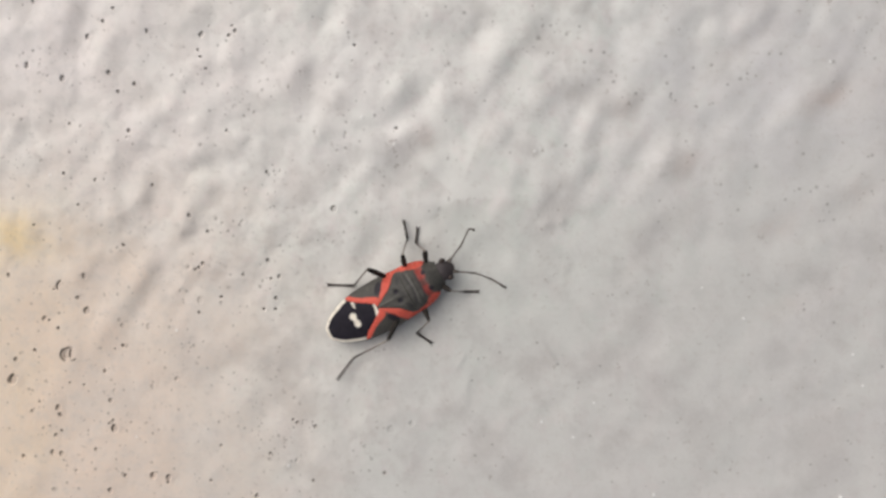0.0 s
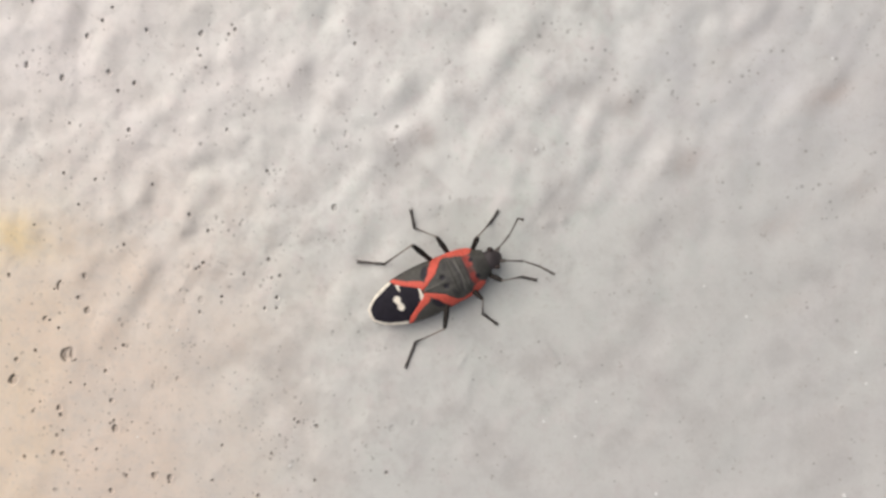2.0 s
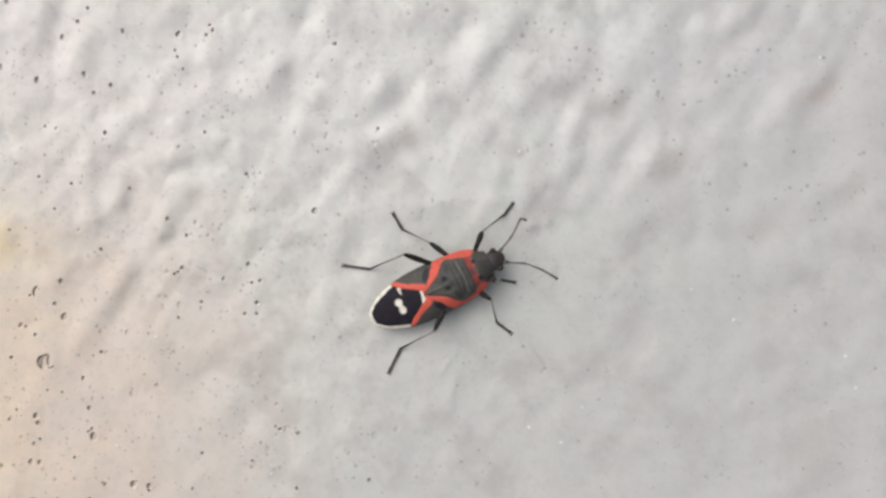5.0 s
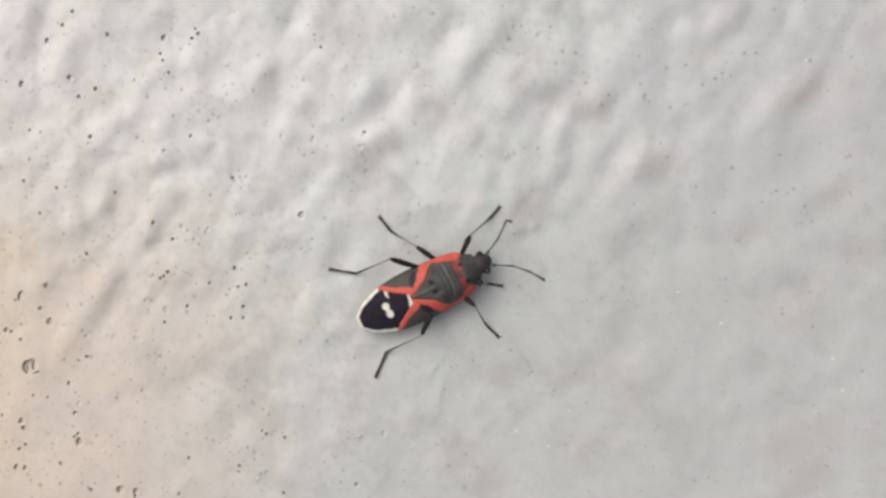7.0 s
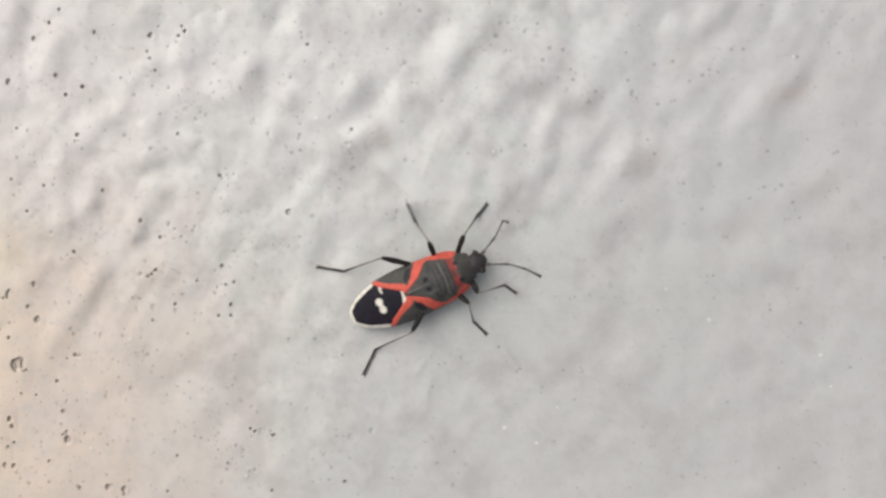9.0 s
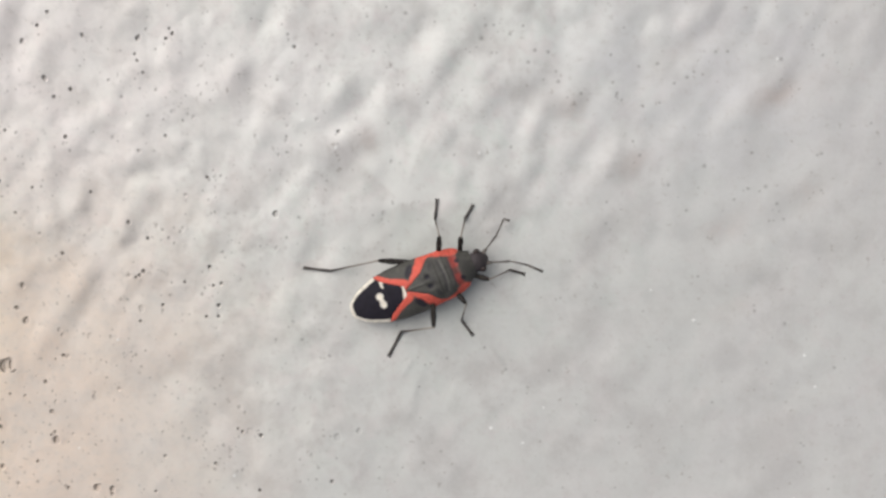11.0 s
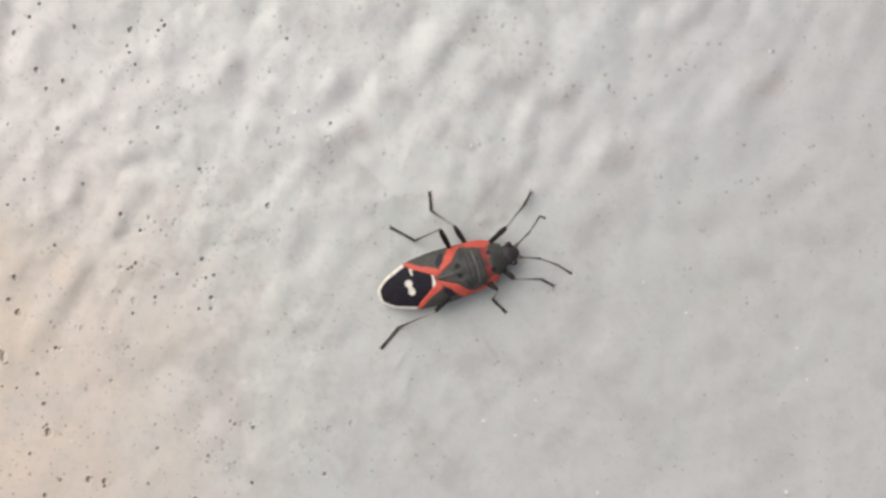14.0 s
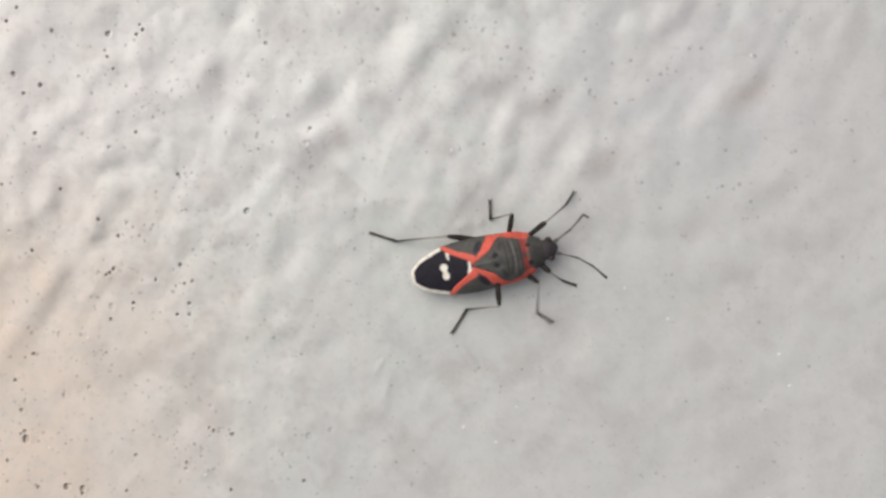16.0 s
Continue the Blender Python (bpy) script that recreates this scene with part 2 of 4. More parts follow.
FLECKS_NORTH = [
    (0.50, 13.24, 0.17), (2.54, 12.64, 0.16), (6.71, 12.34, 0.20), (6.11, 12.34, 0.15), (5.83, 11.46, 0.24), (7.00, 11.86, 0.12),
    (7.85, 11.70, 0.18), (8.78, 12.25, 0.19), (9.61, 10.53, 0.18), (10.54, 10.40, 0.18), (11.09, 9.04, 0.14), (10.20, 8.48, 0.12),
    (11.26, 8.31, 0.19), (12.85, 7.46, 0.18), (15.37, 7.38, 0.18), (1.98, 6.96, 0.15), (18.26, 9.50, 0.19), (20.36, 8.49, 0.20),
    (20.83, 8.89, 0.12), (19.45, 8.10, 0.19), (22.40, 10.30, 0.19), (23.24, 10.30, 0.15), (26.95, 9.72, 0.19), (29.15, 10.65, 0.15),
    (29.88, 9.93, 0.13), (17.00, 3.03, 0.17), (21.64, 2.24, 0.20), (25.97, 0.73, 0.20), (23.78, -0.19, 0.17), (26.80, -0.49, 0.16),
    (29.88, 3.00, 0.18), (25.33, -8.19, 0.15), (27.54, -9.14, 0.20)
]
FLECKS_EAST = [
    (29.60, 2.92, 0.13), (24.99, 3.15, 0.14), (17.19, 6.56, 0.14), (18.39, 6.75, 0.12), (27.31, -1.62, 0.17), (26.59, -1.70, 0.13),
    (26.94, -1.05, 0.11), (19.08, 0.92, 0.16), (20.37, -0.90, 0.14), (21.22, -5.64, 0.15), (17.32, -8.13, 0.13), (16.29, -16.62, 0.15),
    (15.61, -17.79, 0.12), (23.04, -19.22, 0.12), (22.33, -14.82, 0.12), (26.09, -19.72, 0.15), (28.79, -17.91, 0.15),
    (14.63, -1.77, 0.13), (7.87, 3.77, 0.16), (3.82, 3.22, 0.15), (9.96, -7.04, 0.11), (11.35, -7.13, 0.13), (11.02, -7.21, 0.09),
    (7.41, -12.30, 0.15), (2.62, -18.31, 0.13), (9.87, -17.63, 0.11), (11.51, -21.09, 0.13), (1.09, -13.51, 0.13), (1.33, -19.16, 0.16),
    (31.12, -12.37, 0.16), (-9.27, -9.95, 0.13), (-7.37, -9.95, 0.16), (15.41, 7.49, 0.15)
]
CHIPS = [
    (6.27, -16.62, 0.14), (28.94, -11.46, 0.14), (29.74, -13.78, 0.15), (28.40, -22.13, 0.18), (14.58, -22.02, 0.13), (5.60, 3.34, 0.15),
    (17.87, -6.57, 0.12), (20.95, -8.84, 0.14), (10.10, -15.15, 0.11), (8.59, -17.71, 0.11), (26.71, 9.72, 0.11), (-20.76, -9.84, 0.11),
    (-12.56, -20.02, 0.14), (-23.93, -17.85, 0.11), (-29.83, 1.64, 0.11), (-6.91, 5.80, 0.13), (-4.62, 3.84, 0.12)
]
# loose groups of tiny pores: x, y, spread in millimetres, count
CLUSTERS = [
    (-25.1, -16.4, 1.1, 9), (-30.7, -15.1, 0.9, 7), (-29.4, -19.8, 1.1, 6), (-25.0, -20.6, 0.8, 5), (-19.9, -11.1, 1.1, 6), (-13.7, -18.7, 1.3, 10),
    (-14.6, -17.8, 0.9, 8), (-11.8, -16.8, 1.1, 7), (-7.0, -18.7, 1.1, 5), (-15.6, -5.6, 1.3, 6), (-16.4, -1.9, 1.5, 7), (-30.9, 10.2, 1.1, 6),
    (-19.0, 9.1, 1.5, 7), (-27.5, 0.2, 1.3, 5), (-10.6, -4.0, 1.7, 8), (-7.5, 11.4, 1.9, 8), (-1.9, 12.2, 2.1, 8), (7.4, 10.5, 2.5, 10),
    (25.3, -0.4, 1.7, 7), (14.7, 7.7, 2.1, 7), (-25.2, 3.5, 1.8, 9), (-15.6, 7.0, 1.8, 9), (-13.6, 1.2, 1.6, 8), (-7.0, 4.9, 1.6, 7)
]
# curled cracks where a skin of paint lifted: x, y, radius, from and to angle, half width
CURLS = [(-28.95, -11.68, 0.50, 125, 250, 0.075), (-28.30, -11.62, 0.52, 140, 215, 0.06), (-28.62, -11.80, 0.32, 250, 330, 0.06), (-29.12, -6.62, 0.50, 115, 205, 0.07)]
# brush folds, falling away from the light or rising towards it: x, y, half length, half width, turn, steepness
FOLDS_WEST = [
    (-28.0, 12.1, 2.5, 0.7, 72, 0.8), (-32.2, 11.5, 0.7, 0.7, 60, 0.45), (-24.6, 10.8, 1.3, 0.7, 65, 0.6),
    (-18.3, 13.0, 1.1, 0.8, 60, 0.8), (-28.6, 6.9, 1.2, 0.7, 65, 0.5), (-19.9, 8.3, 1.3, 0.7, 60, 0.6), (-20.6, 6.2, 1.1, 0.5, 75, 0.5),
    (-22.7, 0.2, 1.5, 0.5, 56, 1), (-19.5, -1.8, 1.9, 0.6, 56, 1), (-18.6, 3.2, 1.4, 0.7, 75, 0.5), (-23.1, -6.6, 2.5, 0.5, 62, 1),
    (-20.1, -6.8, 1.5, 0.4, 56, 0.7), (-27.4, 13.5, 0.8, 0.6, 80, 0.4), (-15.1, -15.6, 1.9, 0.6, 50, 0.4),
    (-17.3, -12.1, 1.2, 0.5, 50, 0.4), (-13.2, -2.9, 1.2, 0.6, 40, 0.5)
]
FOLDS_MIDDLE = [
    (-11.0, 9.1, 1.4, 0.6, 32, 0.75), (-15.5, 9.6, 1.1, 0.7, 30, 0.6), (-10.5, 13.2, 1.0, 0.8, 80, 0.6), (-6.9, 13.8, 1.0, 0.7, 60, 0.5),
    (-8.2, 6.6, 1.0, 0.7, 75, 0.7), (-3.5, 7.3, 1.4, 0.7, 50, 0.7), (-1.0, 12.2, 1.2, 1.0, 60, 0.7), (-3.8, 9.7, 1.1, 0.7, 70, 0.5),
    (-2.2, 4.1, 1.1, 0.7, 70, 0.75), (-4.9, 2.6, 1.4, 1.1, 40, 0.5), (-15.1, -0.4, 1.1, 0.7, 60, 0.5), (-10.1, -2.9, 1.1, 0.7, 50, 0.5),
    (-7.0, 5.3, 0.7, 0.4, 30, 0.6), (5.3, 12.1, 1.1, 0.7, 60, 0.75), (6.8, 7.2, 1.4, 0.9, 60, 0.8), (3.3, 9.7, 1.1, 0.6, 50, 0.5)
]
FOLDS_EAST = [
    (12.3, 6.4, 1.1, 0.7, 55, 0.8), (2.9, 6.7, 1.2, 0.7, 60, 0.6), (13.8, 11.9, 1.1, 0.7, 60, 0.5), (16.1, 5.7, 1.1, 0.6, 55, 0.5),
    (20.3, 11.0, 2.0, 0.6, 46, 0.8), (17.0, 8.2, 1.8, 0.7, 35, 0.7), (26.6, 7.2, 1.9, 0.7, 28, 0.8), (24.9, 12.2, 1.1, 0.6, 20, 0.5),
    (16.4, 2.3, 1.3, 0.7, 52, 0.7), (28.7, 0.4, 1.6, 0.7, 45, 0.6), (12.4, 3.1, 1.4, 0.6, 60, 0.6), (8.0, 0.9, 2.3, 0.7, 48, 0.6),
    (22.8, -2.2, 1.9, 0.7, 25, 0.5), (29.0, 11.6, 1.2, 0.6, 55, 0.5), (27.5, 8.2, 1.1, 0.5, 40, 0.6), (5.5, 6.0, 1.1, 0.7, 60, 0.5)
]
RISES = [
    (-26.7, 10.2, 1.1, 0.7, 65, 0.5), (-30.3, 13.1, 1.2, 0.8, 60, 0.5), (-12.3, 9.5, 1.3, 0.6, 60, 0.6), (-9.9, 6.5, 1.6, 0.6, 78, 0.8),
    (-8.7, 12.9, 1.0, 0.6, 70, 0.5), (-4.9, 7.7, 1.0, 0.5, 75, 0.4), (-1.5, 7.0, 1.5, 0.7, 72, 0.8), (-4.6, 4.8, 0.8, 0.7, 60, 1),
    (2.1, 10.6, 1.9, 0.8, 68, 0.7), (9.4, 6.1, 1.9, 0.6, 70, 0.9), (-7.8, 1.2, 1.2, 0.7, 40, 0.4), (-26.3, -8.8, 2.4, 0.6, 62, 0.5),
    (-21.2, -3.3, 2.0, 0.5, 60, 0.5), (12.3, 10.3, 1.6, 0.7, 60, 0.6), (14.4, 3.5, 1.5, 0.6, 60, 0.6), (16.4, 5.9, 1.4, 0.6, 50, 0.4)
]

# small ridges and blobs where the brush left paint
RIDGES = [
    (0.7, -14.1, 1.14, 0.20, 86, 0.03), (0.3, -12.0, 0.57, 0.20, 60, 0.06), (6.8, -11.5, 0.81, 0.16, -52, 0.1), (8.0, -5.0, 0.57, 0.24, 75, 0.06),
    (3.7, -16.5, 0.65, 0.33, 60, 0.05), (4.3, -1.1, 0.57, 0.37, 60, 0.09), (-6.5, 2.0, 0.73, 0.49, 40, 0.08), (3.0, -1.4, 1.22, 0.57, 50, 0.12),
    (6.4, -2.0, 0.57, 0.33, 20, 0.09), (7.6, -1.8, 0.37, 0.24, 60, 0.07), (0.9, -13.4, 1.22, 0.41, 70, 0.07), (14.8, 2.3, 1.22, 0.49, 65, 0.1),
    (4.0, 1.6, 0.65, 0.41, 50, 0.07), (-8.2, 5.9, 0.49, 0.20, -20, 0.05), (-12.8, -19.9, 0.41, 0.24, 60, 0.07)
]

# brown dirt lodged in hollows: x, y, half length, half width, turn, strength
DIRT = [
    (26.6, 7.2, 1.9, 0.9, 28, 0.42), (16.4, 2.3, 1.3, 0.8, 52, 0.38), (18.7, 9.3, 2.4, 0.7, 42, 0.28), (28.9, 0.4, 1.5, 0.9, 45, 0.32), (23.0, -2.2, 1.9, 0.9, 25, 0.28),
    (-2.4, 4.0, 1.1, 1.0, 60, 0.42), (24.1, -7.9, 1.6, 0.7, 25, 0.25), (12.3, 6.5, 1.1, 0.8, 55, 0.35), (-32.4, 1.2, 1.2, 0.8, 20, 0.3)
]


def lattice(ix, iy, seed):
    """A repeatable random number in 0 to 1 for whole-number places."""
    h = (ix.astype(np.int64) * 374761393 + iy.astype(np.int64) * 668265263 + seed * 974634777) & 0x7FFFFFFF
    h = ((h ^ (h >> 13)) * 1274126177) & 0x7FFFFFFF
    h = ((h ^ (h >> 16)) * 1911520717) & 0x7FFFFFFF
    return ((h ^ (h >> 15)) & 0xFFFFFF) / float(0xFFFFFF)


def smooth_noise(x, y, seed):
    """Value noise, about -1 to 1, with one lump to a unit."""
    ix, iy = np.floor(x), np.floor(y)
    fx, fy = x - ix, y - iy
    fx, fy = fx**3 * (fx * (fx * 6 - 15) + 10), fy**3 * (fy * (fy * 6 - 15) + 10)
    a = lattice(ix, iy, seed) * (1 - fx) + lattice(ix + 1, iy, seed) * fx
    b = lattice(ix, iy + 1, seed) * (1 - fx) + lattice(ix + 1, iy + 1, seed) * fx
    return 2 * (a * (1 - fy) + b * fy) - 1


def step01(v, a, b):
    s = np.clip((v - a) / (b - a), 0, 1)
    return s * s * (3 - 2 * s)


def band(d, half, soft=0.05):
    return 1 - step01(np.abs(d), half - soft, half + soft)


def turned(x, y, degrees):
    c, s = math.cos(radians(degrees)), math.sin(radians(degrees))
    return x * c + y * s, -x * s + y * c


def relief(x, y):
    """Height of the slab's coarse relief in millimetres, without its pores."""
    rough = 1.0 - 0.70 * step01(x - 1.3 * y, 2.0, 30.0)
    rough = rough * (1.0 - 0.2 * step01(-y, 3.0, 13.0)) * (1.0 - 0.4 * step01(-y, 1.0, 10.0) * step01(-x, 8.0, 20.0))
    u, v = turned(x, y, 58)
    z = 0.11 * smooth_noise(u / 3.4, v / 3.0, 3) + 0.10 * smooth_noise(u / 1.8 + 7, v / 1.6, 5)
    z = z + (0.045 * smooth_noise(x / 1.05, y / 1.05, 7) + 0.017 * smooth_noise(x / 0.55, y / 0.55, 9)) * (1 - 0.55 * step01(x + 0.5 * y, -14, 4))
    z = z * rough + (0.055 * smooth_noise(x / 3.1, y / 2.4, 19) + 0.03 * smooth_noise(u / 1.6, v / 1.2, 23)) * step01(x - y, -2, 12)
    z = z + 0.008 * smooth_noise(x / 0.26, y / 0.26, 11) * (1 - 0.75 * step01(x + 0.5 * y, -12, 6))
    # lumps of thick paint with creases between them
    lump = smooth_noise(u / 2.9 + 3, v / 2.3, 15) + 0.5 * smooth_noise(u / 1.5, v / 1.3 + 5, 17)
    z = z + 0.075 * np.sqrt(lump * lump + 0.05) * rough * step01(y - 0.15 * np.abs(x + 5), -8, 1)
    for rows, steep in ((FOLDS_WEST, -0.31), (FOLDS_MIDDLE, -0.30), (FOLDS_EAST, -0.19), (RISES, 0.34)):
        for px, py, length, width, turn, height in rows:
            dx, dy = x - px, y - py
            u, v = turned(dx, dy, turn)
            z = z + steep * height * (0.777 * dx - 0.63 * dy) * np.exp(-((u / (1.15 * length)) ** 2) - (v / (1.8 * width)) ** 2)
    for px, py, length, width, turn, height in RIDGES:
        u, v = turned(x - px, y - py, turn)
        z = z + height * np.exp(-((u / length) ** 2) - (v / (1.3 * width)) ** 2)
    return 1.07 * z


def small_pores():
    """The many fine pores that thin out towards the smooth side, seeded."""
    chance = random.Random(11)
    rows = []
    for px, py, spread, count in CLUSTERS:
        for _ in range(count):
            rows.append((px + chance.gauss(0, 0.7) * spread, py + chance.gauss(0, 0.7) * spread, chance.choice((0.06, 0.07, 0.09, 0.11))))
    while len(rows) < 330:
        # thickest on the old south-west corner
        rows.append((chance.gauss(-20, 8), chance.gauss(-15, 6), chance.choice((0.05, 0.06, 0.07, 0.09))))
    while len(rows) < 800:
        x, y = chance.uniform(-36, 40), chance.uniform(-26, 20)
        if chance.random() < (1.0 if x < -12 else 0.6 if x < 2 else 0.16):
            rows.append((x, y, chance.choice((0.05, 0.06, 0.06, 0.07, 0.07, 0.08, 0.1))))
    return rows


def axis(low, high, fine, far):
    """Even steps over the middle, then ever wider ones out to far."""
    inner = []
    v = low
    while v < high:
        inner.append(v)
        v += fine(v)
    step, left, right = fine(low), [], []
    v, d = low, step
    while v > -far:
        d *= 1.6
        v -= d
        left.append(v)
    v, d = inner[-1], fine(high)
    while v < far:
        d *= 1.6
        v += d
        right.append(v)
    return np.array(left[::-1] + inner + right)


def mesh_object(name, verts, quads, material, parent=None, attributes=()):
    """One mesh object from numpy arrays in metres."""
    me = bpy.data.meshes.new(name)
    me.vertices.add(len(verts))
    me.vertices.foreach_set("co", np.asarray(verts, np.float32).ravel())
    me.loops.add(quads.size)
    me.loops.foreach_set("vertex_index", quads.astype(np.int32).ravel())
    me.polygons.add(len(quads))
    me.polygons.foreach_set("loop_start", np.arange(0, quads.size, quads.shape[1], dtype=np.int32))
    me.polygons.foreach_set("use_smooth", np.ones(len(quads), bool))
    me.update(calc_edges=True)
    for key, kind, values in attributes:
        layer = me.attributes.new(key, kind, "POINT")
        layer.data.foreach_set("color" if kind == "FLOAT_COLOR" else "value", np.asarray(values, np.float32).ravel())
    me.materials.append(material)
    ob = new(name, me)
    ob.parent = parent
    return ob


def grid_quads(rows, columns):
    i = np.arange(rows * columns).reshape(rows, columns)
    return np.stack([i[:-1, :-1], i[:-1, 1:], i[1:, 1:], i[1:, :-1]], -1).reshape(-1, 4)


def build_slab():
    xs = axis(-35.5, 38.5, lambda v: 0.05 if v < -8 else 0.08, 60000.0)
    ys = axis(-24.0, 15.5, lambda v: 0.05, 60000.0)
    x, y = np.meshgrid(xs, ys)
    z = relief(x, y)
    fleck, chip = np.zeros_like(x), np.zeros_like(x)
    wobble = 1.0 + 0.30 * smooth_noise(x / 0.24, y / 0.24, 21)

    def near(px, py, r):
        i0, i1 = np.searchsorted(xs, (px - r, px + r))
        j0, j1 = np.searchsorted(ys, (py - r, py + r))
        return slice(max(j0 - 1, 0), j1 + 1), slice(max(i0 - 1, 0), i1 + 1)

    def pit(px, py, r, deep, dirt_shade, rim):
        """A burst bubble: a steep wall on the west with its shade painted on, a dirty, dimmed floor that runs out to
        the east.
        """
        s = near(px, py, 4.5 * r)
        dx, dy = x[s] - px, y[s] - py
        d = np.hypot(dx, dy * 0.92) / (r * (1 + (wobble[s] - 1) * (0.5 if r > 0.22 else 1.0)))
        lean = np.clip((dx * 0.90 - dy * 0.43) / r, -1, 1)
        z[s] += -deep * r * (1 - 0.40 * lean) * (1 - step01(d, 0.62 - 0.25 * lean, 1.12))
        if r > 0.13:
            # the skin sags on the east side and is raised a little round the mouth
            z[s] += -0.16 * rim * (dx - 1.3 * r) * np.exp(-(((dx - 1.6 * r) / (1.5 * r)) ** 2) - ((dy + 0.5 * r) / (1.7 * r)) ** 2)
        # the wall on the light's side is coloured dark, its shade painted in
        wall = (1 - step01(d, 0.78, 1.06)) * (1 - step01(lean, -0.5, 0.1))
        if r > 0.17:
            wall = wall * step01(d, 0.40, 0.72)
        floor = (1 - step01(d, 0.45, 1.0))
        fleck[s] = np.maximum(fleck[s], np.maximum(dirt_shade * wall, dirt_shade * (0.85 if r < 0.12 else 0.5 if r < 0.165 else 0.34 if r < 0.26 else 0.36) * floor))

    for rows, deep, dirt_shade in ((CRATERS, 0.95, 0.92), (PINHOLES, 1.0, 0.9), (FINE_PINHOLES, 1.0, 0.88), (FAINT_WEST, 0.38, 0.34), (FAINT_MIDDLE, 0.34, 0.30), (small_pores(), 0.34, 0.40)):
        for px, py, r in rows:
            pit(px, py, 1.05 * r, deep * (0.42 if r > 0.22 else 0.62 if r > 0.145 else 1.0), dirt_shade, 1.0 if deep > 0.5 else 0.5)
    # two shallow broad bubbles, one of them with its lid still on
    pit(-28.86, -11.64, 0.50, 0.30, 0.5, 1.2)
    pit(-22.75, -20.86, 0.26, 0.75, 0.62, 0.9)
    for px, py, r, first, last, half in CURLS:
        s = near(px, py, 1.6 * r)
        dx, dy = x[s] - px, y[s] - py
        a = np.degrees(np.arctan2(dy, dx)) % 360
        groove = band(np.hypot(dx, dy) - r, half * 0.8, 0.05) * step01(a, first - 12, first + 12) * (1 - step01(a, last - 12, last + 12))
        z[s] -= 0.16 * groove
        # the groove is darkened in colour too
        fleck[s] = np.maximum(fleck[s], 0.85 * groove)
    for rows in (FLECKS_NORTH, FLECKS_EAST):
        for px, py, r in rows:
            s = near(px, py, 2 * r)
            d = np.hypot(x[s] - px, y[s] - py) / (r * wobble[s])
            fleck[s] = np.maximum(fleck[s], 0.50 * (1 - step01(d, 0.0, 1.05)))
            z[s] += -0.12 * r * (1 - step01(d, 0.4, 1.1))
    for px, py, r in CHIPS:
        s = near(px, py, 2 * r)
        d = np.hypot(x[s] - px, y[s] - py) / (r * wobble[s])
        chip[s] = np.maximum(chip[s], 0.8 * (1 - step01(d, 0.3, 1.1)))
        z[s] += 0.4 * r * (1 - step01(d, 0.3, 1.1))
    # the far sheet lies flat
    away = np.maximum(np.maximum(-35.4 - x, x - 38.4), np.maximum(-23.9 - y, y - 15.4))
    z = z * (1 - step01(away, 0, 6))
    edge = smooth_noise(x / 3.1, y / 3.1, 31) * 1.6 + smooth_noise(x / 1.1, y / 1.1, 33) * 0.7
    ochre = (0.26 + 0.74 * step01(-y + edge, -6, 12)) * step01(-x + edge, 3, 30)
    stain = 0.85 * np.exp(-(((x + 32.6 + 0.4 * edge) / 2.6) ** 2) - ((y + 2.6 + 0.4 * edge) / 1.6) ** 2) + 0.25 * step01(-x + 1.5 * edge, 25, 36) * step01(-y + edge, -6, 6)
    stain = np.where(away > 4, 0.0, stain)
    # shade painted deeper to the lower right; second term darkens the lower left
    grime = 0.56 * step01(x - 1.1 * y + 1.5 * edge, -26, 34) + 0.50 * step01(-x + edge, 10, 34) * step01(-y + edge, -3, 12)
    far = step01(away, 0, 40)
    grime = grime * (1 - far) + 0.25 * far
    ochre = np.where(away > 4, 0.2, ochre)
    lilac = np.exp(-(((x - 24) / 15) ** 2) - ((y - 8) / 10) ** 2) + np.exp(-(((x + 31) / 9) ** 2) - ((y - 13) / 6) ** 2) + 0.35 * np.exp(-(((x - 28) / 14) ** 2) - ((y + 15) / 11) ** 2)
    # paler and rosier over the upper left and upper middle
    chalk = np.exp(-(((x + 26) / 14) ** 2) - ((y - 8) / 8) ** 2) + 0.55 * np.exp(-(((x + 7) / 9) ** 2) - ((y - 8) / 8) ** 2)
    green = np.exp(-(((x - 7) / 18) ** 2) - ((y + 1) / 13) ** 2) + 0.35 * np.exp(-(((x - 1) / 8) ** 2) - ((y - 1) / 6) ** 2)
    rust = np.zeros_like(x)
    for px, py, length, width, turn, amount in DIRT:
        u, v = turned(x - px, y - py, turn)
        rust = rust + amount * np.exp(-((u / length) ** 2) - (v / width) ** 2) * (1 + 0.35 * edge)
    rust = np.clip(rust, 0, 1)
    verts = np.stack([x, y, z], -1).reshape(-1, 3) * MM
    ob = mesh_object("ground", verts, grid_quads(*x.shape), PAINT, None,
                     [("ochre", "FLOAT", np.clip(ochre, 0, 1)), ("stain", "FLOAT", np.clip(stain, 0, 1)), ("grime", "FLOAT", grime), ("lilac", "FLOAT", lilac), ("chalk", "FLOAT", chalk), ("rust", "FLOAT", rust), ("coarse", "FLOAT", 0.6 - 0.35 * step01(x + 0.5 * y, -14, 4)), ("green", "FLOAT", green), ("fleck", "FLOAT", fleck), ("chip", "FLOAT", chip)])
    return tagged(ob, "off-white painted concrete slab with pores, brush lumps and an ochre stain", "ground", kind="structure")


build_slab()

# ---- the bug: x ahead, y to its left, millimetres, origin on the ground under its middle ----
GREY, RED, BLACK, WHITE = (0.076, 0.072, 0.064), (0.69, 0.112, 0.076), (0.020, 0.0175, 0.025), (0.82, 0.76, 0.66)
DARK = (0.016, 0.015, 0.014)


